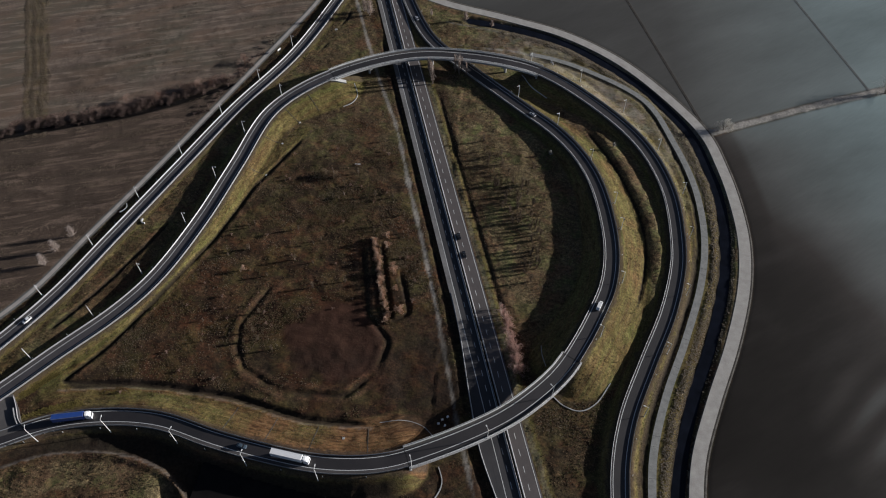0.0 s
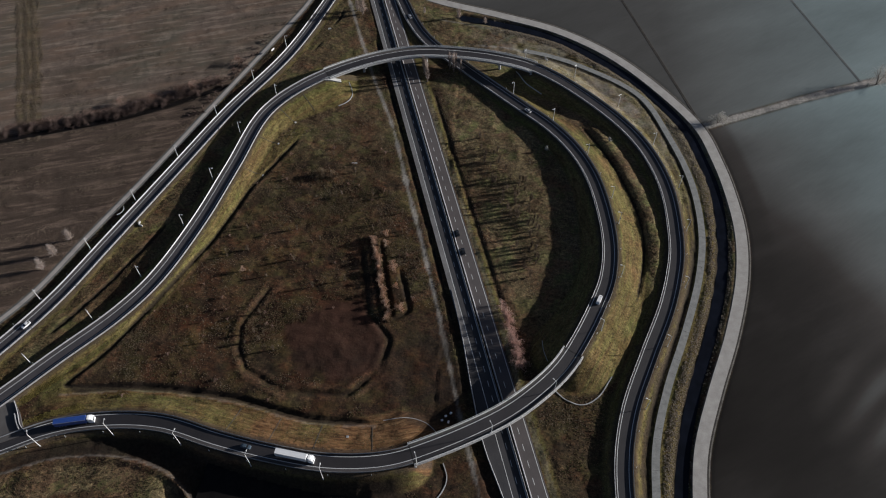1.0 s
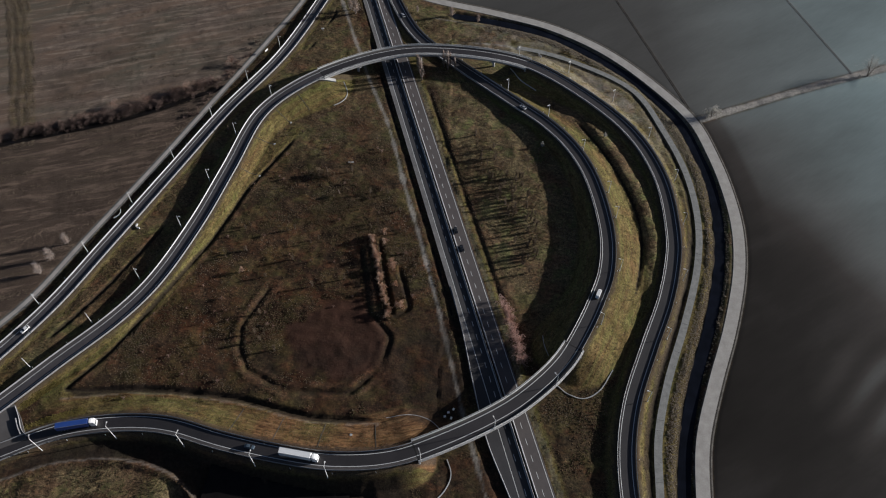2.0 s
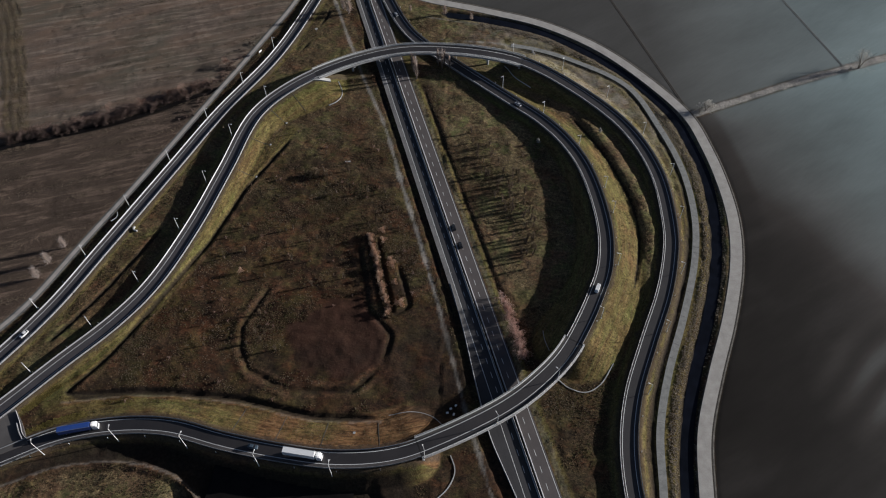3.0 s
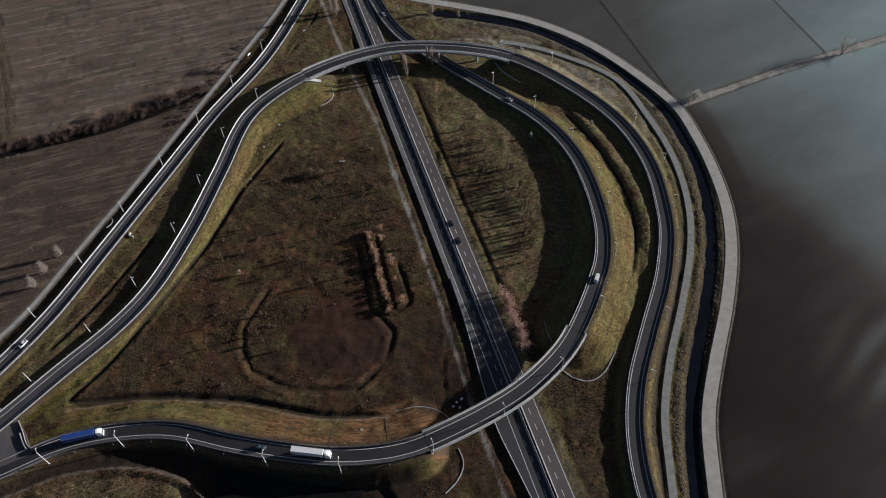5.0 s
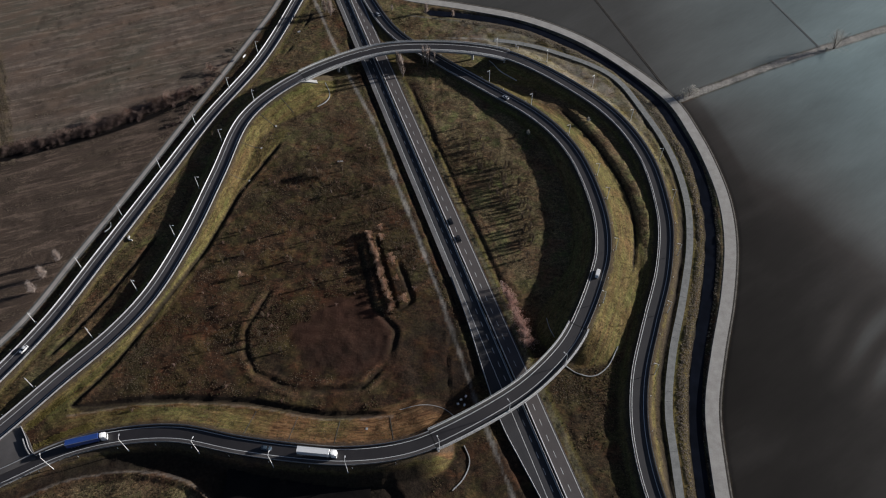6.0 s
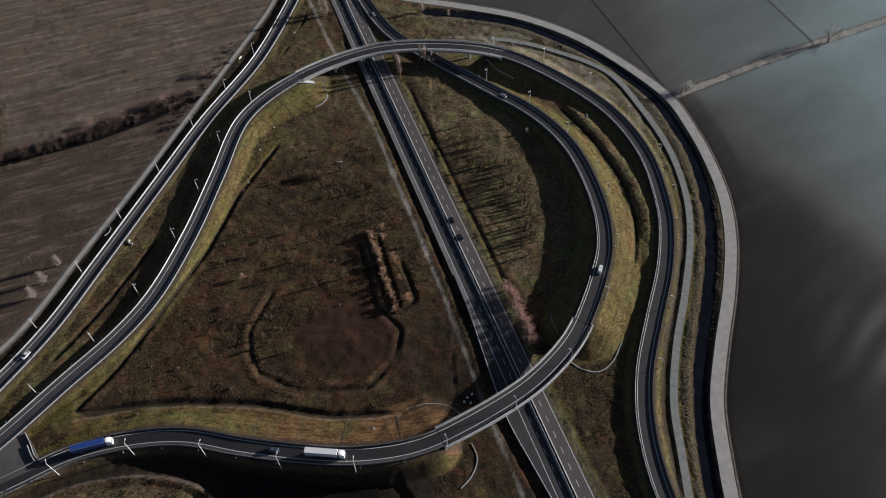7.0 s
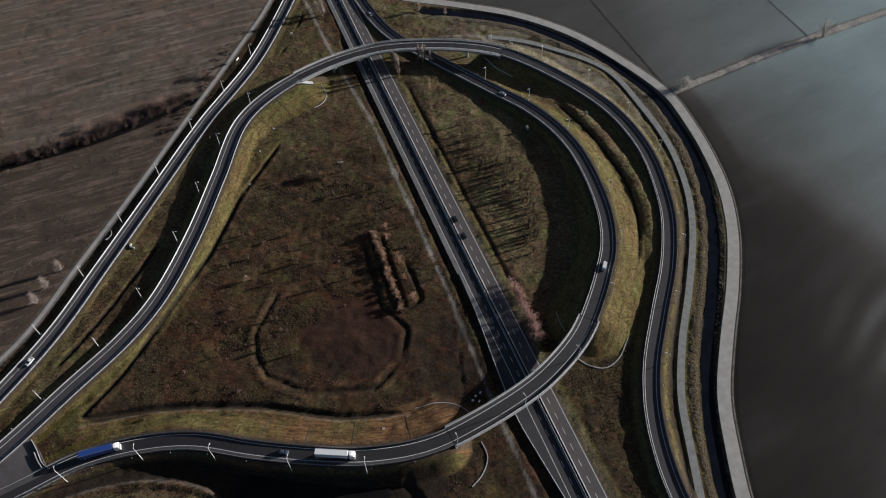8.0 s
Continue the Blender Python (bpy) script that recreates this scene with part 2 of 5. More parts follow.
    verge = blend(nt, ln, flow.outputs["Alpha"], verge, ramp_of(nt, ln, fleck, [(0.35, (0.030, 0.022, 0.016)), (0.65, (0.095, 0.070, 0.050))]))
    moss_wide = noise_of(nt, ln, coords(nt, ln, (0.4, 1.5, 1), radians(-25)), 0.06, 5, 0.65)
    plough = ramp_of(nt, ln, furrow, [(0.30, (0.094, 0.070, 0.053)), (0.5, (0.144, 0.109, 0.085)), (0.70, (0.222, 0.169, 0.131))])
    plough = blend(nt, ln, ramp_of(nt, ln, grain, [(0.38, (0.6, 0.6, 0.6)), (0.6, (0, 0, 0))]), plough, (0.066, 0.050, 0.040))
    plough = blend(nt, ln, ramp_of(nt, ln, broad, [(0.44, (0, 0, 0)), (0.58, (0.75, 0.75, 0.75))]), plough, (0.098, 0.087, 0.064))
    stubble = noise_of(nt, ln, coords(nt, ln, (0.035, 0.30, 1), radians(-17)), 1.0, 3, 0.6)
    stubble = blend(nt, ln, 1.0, ramp_of(nt, ln, stubble, [(0.52, (0, 0, 0)), (0.60, (1, 1, 1))]), ramp_of(nt, ln, fleck, [(0.46, (0, 0, 0)), (0.56, (0.8, 0.8, 0.8))]), "MULTIPLY")
    plough = blend(nt, ln, ramp_of(nt, ln, moss_wide, [(0.46, (0, 0, 0)), (0.62, (0.6, 0.6, 0.6))]), plough, (0.165, 0.108, 0.075))
    plough = blend(nt, ln, stubble, plough, (0.29, 0.228, 0.178))
    fallow = ramp_of(nt, ln, furrow, [(0.32, (0.019, 0.013, 0.010)), (0.5, (0.036, 0.025, 0.019)), (0.68, (0.068, 0.047, 0.035))])
    fallow = blend(nt, ln, ramp_of(nt, ln, moss_wide, [(0.45, (0, 0, 0)), (0.62, (0.6, 0.6, 0.6))]), fallow, (0.040, 0.028, 0.022))
    fallow = blend(nt, ln, ramp_of(nt, ln, fleck, [(0.48, (0, 0, 0)), (0.62, (0.7, 0.7, 0.7))]), fallow, (0.19, 0.138, 0.100))
    fallow = blend(nt, ln, stubble, fallow, (0.25, 0.175, 0.130))
    plough = blend(nt, ln, fa.outputs[2], plough, fallow)
    wash = noise_of(nt, ln, coords(nt, ln, (0.5, 1.6, 1), radians(-30)), 0.014, 6, 0.6)
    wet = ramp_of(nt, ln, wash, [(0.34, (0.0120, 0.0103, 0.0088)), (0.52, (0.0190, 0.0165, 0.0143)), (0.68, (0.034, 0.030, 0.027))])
    # blue-grey tone that stands for haze and glint on the fields
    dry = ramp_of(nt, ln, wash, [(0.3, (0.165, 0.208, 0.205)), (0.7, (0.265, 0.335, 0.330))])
    mid_brown = ramp_of(nt, ln, wash, [(0.3, (0.070, 0.061, 0.054)), (0.7, (0.105, 0.093, 0.084))])
    wet = blend(nt, ln, ramp_of(nt, ln, spot.outputs["Alpha"], [(0.0, (0, 0, 0)), (0.30, (1, 1, 1))]), wet, mid_brown)
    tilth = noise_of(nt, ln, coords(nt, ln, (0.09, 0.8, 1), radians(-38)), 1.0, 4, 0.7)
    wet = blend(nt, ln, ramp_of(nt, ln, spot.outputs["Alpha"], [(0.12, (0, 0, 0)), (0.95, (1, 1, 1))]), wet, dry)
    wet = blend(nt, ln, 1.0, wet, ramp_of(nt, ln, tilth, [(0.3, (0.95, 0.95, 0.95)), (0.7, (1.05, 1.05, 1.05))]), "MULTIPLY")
    col = blend(nt, ln, za.outputs[1], marsh, plough)
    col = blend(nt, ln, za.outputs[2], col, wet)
    col = blend(nt, ln, za.outputs[0], col, verge)
    # sedge turned red by the frost: a tint at the edges, a dense mat in the middle
    col = blend(nt, ln, sa.outputs[0], col, (0.86, 0.63, 0.57), "MULTIPLY")
    mat_ = ramp_of(nt, ln, mid, [(0.35, (0.024, 0.012, 0.008)), (0.55, (0.046, 0.022, 0.015)), (0.7, (0.068, 0.033, 0.022))])
    mat_ = blend(nt, ln, ramp_of(nt, ln, fleck, [(0.54, (0, 0, 0)), (0.68, (0.45, 0.45, 0.45))]), mat_, (0.14, 0.080, 0.055))
    col = blend(nt, ln, ramp_of(nt, ln, sa.outputs[0], [(0.55, (0, 0, 0)), (0.9, (0.9, 0.9, 0.9))]), col, mat_)
    col = blend(nt, ln, sa.outputs[1], col, ramp_of(nt, ln, grain, [(0.3, (0.165, 0.150, 0.134)), (0.65, (0.41, 0.385, 0.345))]))
    # near-black soil: wet ground, and shade put into the colour
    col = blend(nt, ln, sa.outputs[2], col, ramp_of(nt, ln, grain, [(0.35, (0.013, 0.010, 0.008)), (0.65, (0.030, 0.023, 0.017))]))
    ln.new(col, b.inputs["Base Color"])
    r = nt.new("ShaderNodeMapRange")
    r.inputs["To Min"].default_value, r.inputs["To Max"].default_value = 0.95, 0.6
    ln.new(za.outputs[2], r.inputs["Value"])
    ln.new(r.outputs[0], b.inputs["Roughness"])
    s = nt.new("ShaderNodeMapRange")
    s.inputs["To Min"].default_value, s.inputs["To Max"].default_value = 0.1, 0.05
    ln.new(za.outputs[2], s.inputs["Value"])
    ln.new(s.outputs[0], b.inputs["Specular IOR Level"])
    # clods and tussocks on the dry zones, none on the smooth wet fields
    rough_h = blend(nt, ln, za.outputs[2], blend(nt, ln, za.outputs[1], blend(nt, ln, 0.5, grain, clump), blend(nt, ln, 0.5, furrow, grain)), (0.5, 0.5, 0.5))
    bump_of(nt, ln, b, rough_h, 0.5, 0.55)
    return m


def water_material(name, deep, pale):
    m, nt, ln, b = nodes_of(name, 0.12, 0.0, 0.10)
    v = coords(nt, ln)
    col = ramp_of(nt, ln, noise_of(nt, ln, v, 0.15, 4), [(0.35, deep), (0.7, pale)])
    ln.new(col, b.inputs["Base Color"])
    bump_of(nt, ln, b, noise_of(nt, ln, v, 1.5, 3), 0.04, 0.05)
    return m


M["ground"] = ground_material()
M["water"] = water_material("ditch_water", (0.008, 0.007, 0.007), (0.015, 0.013, 0.012))
M["canal_water"] = water_material("canal_water", (0.006, 0.007, 0.010), (0.010, 0.012, 0.019))


# ---- building helpers ----
def mesh_of(name, verts, faces, mat):
    me = bpy.data.meshes.new(name)
    me.from_pydata([tuple(map(float, q)) for q in verts], [], faces)
    me.materials.append(mat)
    return me


def child(ob, parent):
    ob.parent = parent
    return ob


def part(name, bm, mat, parent, label=""):
    me = bpy.data.meshes.new(name)
    bmesh.ops.recalc_face_normals(bm, faces=bm.faces)
    bm.to_mesh(me)
    bm.free()
    me.materials.append(mat)
    ob = child(new(name, me), parent)
    return tagged(ob, label) if label else ob


def empty(name, m, label, category, group="", kind=""):
    ob = new(name)
    ob.matrix_world = m
    return tagged(ob, label, category, group, kind)


def box(bm, x0, x1, y0, y1, z0, z1, bevel=0.0):
    vs = [bm.verts.new(q) for q in ((x0, y0, z0), (x1, y0, z0), (x1, y1, z0), (x0, y1, z0), (x0, y0, z1), (x1, y0, z1), (x1, y1, z1), (x0, y1, z1))]
    fs = [bm.faces.new([vs[i] for i in f]) for f in ((3, 2, 1, 0), (4, 5, 6, 7), (0, 1, 5, 4), (1, 2, 6, 5), (2, 3, 7, 6), (3, 0, 4, 7))]
    if bevel:
        edges = list({e for f in fs for e in f.edges})
        bmesh.ops.bevel(bm, geom=edges, offset=bevel, segments=1, affect="EDGES")
    return bm


def tube(bm, a, b_, r0, r1, n=6):
    a, b_ = Vector(a), Vector(b_)
    d = (b_ - a).normalized()
    u = d.orthogonal().normalized()
    w = d.cross(u)
    rings = []
    for q, r in ((a, r0), (b_, r1)):
        rings.append([bm.verts.new(q + r * (math.cos(2 * math.pi * k / n) * u + math.sin(2 * math.pi * k / n) * w)) for k in range(n)])
    for k in range(n):
        bm.faces.new((rings[0][k], rings[0][(k + 1) % n], rings[1][(k + 1) % n], rings[1][k]))
    bm.faces.new(rings[1])
    bm.faces.new(rings[0][::-1])


def spline(points, step=2.0):
    """Even samples along a smooth curve through the points."""
    p = np.array([tuple(q) + (0.0,) * (3 - len(q)) for q in points], float)
    p = np.vstack([2 * p[0] - p[1], p, 2 * p[-1] - p[-2]])
    out = []
    for k in range(1, len(p) - 2):
        a, b_, c, d = p[k - 1 : k + 3]
        ts = [0.0]
        for q, r in ((a, b_), (b_, c), (c, d)):
            ts.append(ts[-1] + max(np.linalg.norm(r - q), 1e-6) ** 0.5)
        t0, t1, t2, t3 = ts
        for t in np.linspace(t1, t2, 24, endpoint=False):
            a1 = (t1 - t) / (t1 - t0) * a + (t - t0) / (t1 - t0) * b_
            a2 = (t2 - t) / (t2 - t1) * b_ + (t - t1) / (t2 - t1) * c
            a3 = (t3 - t) / (t3 - t2) * c + (t - t2) / (t3 - t2) * d
            b1 = (t2 - t) / (t2 - t0) * a1 + (t - t0) / (t2 - t0) * a2
            b2 = (t3 - t) / (t3 - t1) * a2 + (t - t1) / (t3 - t1) * a3
            out.append((t2 - t) / (t2 - t1) * b1 + (t - t1) / (t2 - t1) * b2)
    out = np.array(out + [p[-2]])
    s = np.r_[0, np.cumsum(np.linalg.norm(np.diff(out[:, :2], axis=0), axis=1))]
    u = np.linspace(0, s[-1], max(2, int(s[-1] / step) + 1))
    line = np.stack([np.interp(u, s, out[:, k]) for k in range(3)], 1)
    for _ in range(3):
        line[1:-1] = 0.25 * line[:-2] + 0.5 * line[1:-1] + 0.25 * line[2:]
    return line


def bent(points, step=1.0):
    """Even samples along straight legs, the corners slightly eased."""
    p = np.array([tuple(q) + (0.0,) * (3 - len(q)) for q in points], float)
    s = np.r_[0, np.cumsum(np.linalg.norm(np.diff(p[:, :2], axis=0), axis=1))]
    u = np.linspace(0, s[-1], max(2, int(s[-1] / step) + 1))
    line = np.stack([np.interp(u, s, p[:, k]) for k in range(3)], 1)
    for _ in range(5):
        line[1:-1] = 0.25 * line[:-2] + 0.5 * line[1:-1] + 0.25 * line[2:]
    return line


def normals(path):
    d = np.gradient(path[:, :2], axis=0)
    d /= np.linalg.norm(d, axis=1)[:, None]
    return np.stack([d[:, 1], -d[:, 0]], 1)


def offset(path, o, dz=0.0):
    q = path.copy()
    q[:, :2] += normals(path) * o
    q[:, 2] += dz
    return q


def sweep(path, profile, closed=True):
    """Vertices and faces of a profile of (offset to the right, height) drawn along the path."""
    nn, n = normals(path), len(profile)
    verts = []
    for q, r in zip(path, nn):
        verts += [(q[0] + r[0] * o, q[1] + r[1] * o, q[2] + h) for o, h in profile]
    faces = []
    for k in range(len(path) - 1):
        for j in range(n if closed else n - 1):
            a, c = k * n + j, k * n + (j + 1) % n
            faces.append((a, a + n, c + n, c))
    if closed:
        faces += [tuple(range(n)), tuple((len(path) - 1) * n + j for j in reversed(range(n)))]
    return verts, faces


def swept(name, path, profile, mat, parent=None, label="", closed=True):
    ob = new(name, mesh_of(name, *sweep(path, profile, closed), mat))
    if parent is not None:
        child(ob, parent)
    return tagged(ob, label) if label else ob


def strip(o, w, z0=0.004, z1=0.012):
    return [(o - w / 2, z0), (o - w / 2, z1), (o + w / 2, z1), (o + w / 2, z0)]


def at_station(path, s):
    """Place and heading at s metres along the path."""
    d = np.r_[0, np.cumsum(np.linalg.norm(np.diff(path[:, :2], axis=0), axis=1))]
    q = np.array([np.interp(s, d, path[:, k]) for k in range(3)])
    e = np.array([np.interp(s + 1, d, path[:, k]) - np.interp(s - 1, d, path[:, k]) for k in range(2)])
    return q, math.atan2(e[1], e[0])


def length_of(path):
    return float(np.linalg.norm(np.diff(path[:, :2], axis=0), axis=1).sum())


def station_near(path, x, y):
    d = np.r_[0, np.cumsum(np.linalg.norm(np.diff(path[:, :2], axis=0), axis=1))]
    return float(d[np.argmin(np.hypot(path[:, 0] - x, path[:, 1] - y))])


# ---- plan ----
MW_DIR = np.array([-0.2706, 0.9627])
MW_MID = np.array([26.1, 155.6])


def mw(s, o=0.0):
    q = MW_MID + MW_DIR * s + np.array([MW_DIR[1], -MW_DIR[0]]) * o
    return (float(q[0]), float(q[1]), 0.25)


P_MOTOR = spline([mw(-300), mw(0), mw(300), mw(700)], 4.0)
P_LOOP = spline([(-260, 88, 0.6), (-193, 112, 0.6), (-165, 125, 1), (-141, 129.5, 2), (-117.2, 128.9, 3.5), (-91.3, 122.0, 5), (-67, 117, 6), (-43, 114, 7),
                 (-19, 116, 7.5), (0, 123, 8), (28, 138, 8), (42, 149, 8), (55, 163, 7.7), (65, 180, 7.2), (73, 197, 6.6), (79, 213, 6), (82, 238, 5.2),
                 (77, 279, 4), (68, 302, 3.3), (55, 321, 2.6), (39, 337, 2), (20, 356, 1.2), (5, 371, 0.8), (-23, 401, 0.5), (-41, 440, 0.3), (-62, 510, 0.3)])
P_RING = spline([(110, 20, 1.6), (88, 62, 1.6), (80, 90, 1.6), (79, 119, 1.6), (84, 145, 1.6), (95.3, 173.6, 1.6), (107.5, 202, 1.5), (114.6, 226.3, 1.4), (116.8, 240.5, 1.4),
                 (115.9, 280.5, 1.5), (103.1, 316.3, 1.9), (73.5, 349.2, 4.2), (47, 367, 6.7), (26, 373, 8), (-1, 377, 8), (-30, 376, 8), (-62, 364, 7.8), (-91.6, 344.6, 6.3),
                 (-110.4, 322.5, 4.1), (-120.6, 279.1, 3.4), (-129.9, 239.3, 2.9), (-142.5, 202.6, 2.4), (-155, 182.2, 2.0), (-175, 159, 1.5), (-198, 132, 1), (-240, 90, 0.8)])
P_WEST = spline([(-68.3, 562.6, 0.7), (-80.4, 482.3, 0.7), (-90.6, 438.7, 0.7), (-108.7, 379.4, 0.7), (-133.9, 327.1, 0.7), (-152.0, 281.8, 0.7), (-174.0, 226.3, 0.8), (-188.9, 189.9, 0.9), (-206, 160, 1.0), (-240, 110, 1), (-290, 50, 1)])
P_WEST = offset(P_WEST, -0.5)
P_FARM = spline([(-280, 90), (-211, 177), (-200, 195), (-187, 227), (-164, 282), (-146, 328), (-118, 399), (-104, 437), (-85, 520)])
P_PATH = spline([(84, 20), (88, 70), (91.4, 106), (94.2, 130.8), (102.3, 158), (114.5, 188.1), (126.2, 221.6), (131.6, 250), (131.2, 284.2), (123.6, 318), (110, 353), (77, 378), (55, 388), (41, 391.5)])
P_LANE = spline([(110, 20), (106.5, 80), (108.9, 105.9), (113.0, 130.0), (123.3, 157.8), (136.0, 187.8), (147.0, 221.4), (151.5, 250), (150.8, 279.7), (147.9, 301.7), (142.5, 325.5), (127.6, 351.5), (97.6, 388.4), (63.3, 413.1), (26.4, 427.5), (-22, 444), (-60, 470), (-85, 540)])
P_TRACK = spline([(-90, 480), (-52, 361), (-37, 321), (-24, 273), (-11, 227), (0, 184), (11, 137), (20, 105), (42, 30)])
P_CANAL = spline([(100, 40), (100.3, 95), (105.5, 128), (114.6, 158.3), (126.7, 188.5), (137.4, 222.1), (142.5, 252), (143.4, 280.6), (139.8, 302.7), (134, 326.3), (112.0, 362.8), (96.5, 378.8), (62.8, 405.2), (26.2, 418.5), (-8, 426)])
P_HEDGE = spline([(-330, 275), (-254, 301), (-225, 311), (-195, 322), (-165, 338), (-139, 354)])
BRIDGES = {"loop": ((-9, 119), (61, 171)), "ring": ((-77, 352), (47, 366))}


# ---- ground sheet ----
def axis(a, b_, step, far):
    mid = np.arange(a, b_ + 0.01, step)
    grow = np.cumsum(step * 1.22 ** np.arange(1, 40))
    grow = grow[grow < far]
    return np.r_[a - grow[::-1], mid, b_ + grow]


GX, GY = axis(-262, 292, 0.95, 3000), axis(66, 462, 0.95, 3000)
XX, YY = np.meshgrid(GX, GY)
H = np.zeros_like(XX)
BANK = np.zeros_like(XX)
# wet ground and painted shade share this mask
WET_SHADE = np.zeros_like(XX)


def reach(path, wide):
    """Distance of every ground point from a path, up to a given width; the third value of a sample is added."""
    d = np.full(XX.shape, 1e3)
    for q in path:
        i0, i1 = np.searchsorted(GX, (q[0] - wide, q[0] + wide))
        j0, j1 = np.searchsorted(GY, (q[1] - wide, q[1] + wide))
        if i1 > i0 and j1 > j0:
            w = np.hypot(XX[j0:j1, i0:i1] - q[0], YY[j0:j1, i0:i1] - q[1]) + q[2]
            d[j0:j1, i0:i1] = np.minimum(d[j0:j1, i0:i1], w)
    return d


def flat(path):
    return np.c_[dense(path)[:, :2], np.zeros(len(dense(path)))]


def dense(path, step=0.7):
    s = np.r_[0, np.cumsum(np.linalg.norm(np.diff(path[:, :2], axis=0), axis=1))]
    u = np.arange(0, s[-1], step)
    return np.stack([np.interp(u, s, path[:, k]) for k in range(3)], 1)


def raise_bank(path, half, slopes, gap=None):
    """Embankment under a road, with its own slope on the left and the right; none between the two ends of a bridge."""
    global H, BANK
    q = dense(path)
    r = normals(q)
    lean = np.array([slopes(*p) for p in q])
    if gap:
        s = np.r_[0, np.cumsum(np.linalg.norm(np.diff(q[:, :2], axis=0), axis=1))]
        s0, s1 = sorted((station_near(q, *gap[0]), station_near(q, *gap[1])))
        keep = (s < s0 - half + 1.5) | (s > s1 + half - 1.5)
        q, r, lean = q[keep], r[keep], lean[keep]
    near, top = np.full(XX.shape, 1e3), np.full(XX.shape, -9.0)
    for p, n, (sl, sr) in zip(q, r, lean):
        wide = half + max(sl, sr) * (p[2] + 0.5) + 2
        i0, i1 = np.searchsorted(GX, (p[0] - wide, p[0] + wide))
        j0, j1 = np.searchsorted(GY, (p[1] - wide, p[1] + wide))
        if i1 <= i0 or j1 <= j0:
            continue
        dx, dy = XX[j0:j1, i0:i1] - p[0], YY[j0:j1, i0:i1] - p[1]
        d = np.hypot(dx, dy)
        c = p[2] - 0.22 - np.maximum(0, d - half) / np.where(dx * n[0] + dy * n[1] > 0, sr, sl)
        better = d < near[j0:j1, i0:i1]
        near[j0:j1, i0:i1] = np.where(better, d, near[j0:j1, i0:i1])
        top[j0:j1, i0:i1] = np.where(better, c, top[j0:j1, i0:i1])
    H = np.maximum(H, top)
    BANK = np.maximum(BANK, np.clip((top + 1.1) / 0.8, 0, 1))


def loop_slopes(x, y, z):
    k = min(max((y - 150) / 40, 0), 1)
    return 2.4 - 0.8 * k, (0.85 if x < 2 else 1.35) + 1.2 * k


def ring_slopes(x, y, z):
    k = min(max(x / 50, 0), 1)
    return 2.3 - 0.6 * k, 1.5 + 0.6 * k


def side(path, x, y):
    """Which side of a path a point lies on: above 0, to its right."""
    out = np.empty(x.size)
    xs, ys = x.ravel(), y.ravel()
    p, r = path[::2], normals(path)[::2]
    for k in range(0, xs.size, 20000):
        dx, dy = xs[k : k + 20000, None] - p[None, :, 0], ys[k : k + 20000, None] - p[None, :, 1]
        n = np.argmin(dx * dx + dy * dy, 1)
        m = np.arange(n.size)
        out[k : k + 20000] = dx[m, n] * r[n, 0] + dy[m, n] * r[n, 1]
    return out.reshape(x.shape)


def dig(path, half, depth, wet=1.0):
    """A ditch with sloping sides."""
    global H, WET_SHADE
    q = dense(path)
    s = np.arange(len(q)) * 0.7
    fade = np.clip(1 - np.minimum(s, s[::-1]) / 9.0, 0, 1) * half
    d = reach(np.c_[q[:, :2], fade], half + 2)
    H = H - depth * np.clip(1.25 - d / half * 1.25, 0, 1) * (d < half + 1)
    WET_SHADE = np.maximum(WET_SHADE, wet * np.clip((half - d) / (0.4 * half), 0, 1))


raise_bank(P_LOOP, 4.9, loop_slopes, BRIDGES["loop"])
raise_bank(P_RING, 4.9, ring_slopes, BRIDGES["ring"])
raise_bank(P_WEST, 4.9, lambda x, y, z: (2.0, 1.6))

P_TOE = spline([(-88, 308), (-109, 266), (-120, 232), (-135, 200), (-152, 167), (-167, 146)])
P_TOE_SOUTH = spline([(-168, 143), (-144, 146.5), (-122, 147), (-89, 144), (-55, 136), (-26, 135.5)])
toe_line = bent([(-88, 308), (-109, 266), (-120, 232), (-135, 200), (-152, 167), (-168, 145), (-144, 146.5), (-122, 147), (-89, 144), (-55, 136), (-26, 135.5)])
P_POND_W = bent([(-84, 206), (-95, 181), (-94, 170), (-88, 158), (-68, 148)])
P_POND_S = bent([(-68, 148), (-40, 148), (-27, 161)])
P_POND_E = bent([(-45, 235), (-40, 212), (-36, 191), (-29, 183), (-24, 177), (-28, 160)])
P_ROW_DITCH = bent([(-35, 238), (-30, 214), (-24, 188), (-16, 193), (-24, 222)])
P_MW_DITCH = spline([mw(260, -11.6), mw(100, -11.5), mw(20, -12), mw(-25, -16), mw(-65, -13), mw(-140, -11.6)])
P_MW_DITCH_E = spline([mw(200, 13.9), mw(60, 13.8), mw(0, 13.8)])
P_BERM = spline([(71, 329), (86, 303), (98, 268), (101, 243), (97.5, 220), (92, 200)])
P_FIELD_A = spline([(142, 335), (111, 440), (80, 540)])
P_FIELD_B = spline([(247, 373), (228, 440), (205, 520)])
P_CROSS = spline([(145, 328), (213, 357), (281, 383), (480, 455)])
P_WEST_DITCH = spline([(-186, 168), (-172, 190), (-158, 217), (-146, 243)])
P_NORTH_DITCH = spline([(-79.0, 434), (-80.0, 426.6), (-80.7, 419.2), (-83.7, 411.9), (-83.0, 407.0)])
P_NORTH_DITCH_B = spline([(-87.0, 397.0), (-88.3, 394.7), (-91.2, 388.4), (-94.0, 382.1)])
P_SOUTH_SHORE = spline([(-182, 104), (-164, 112), (-136, 115.5), (-116, 112), (-104, 106), (-92, 94)])
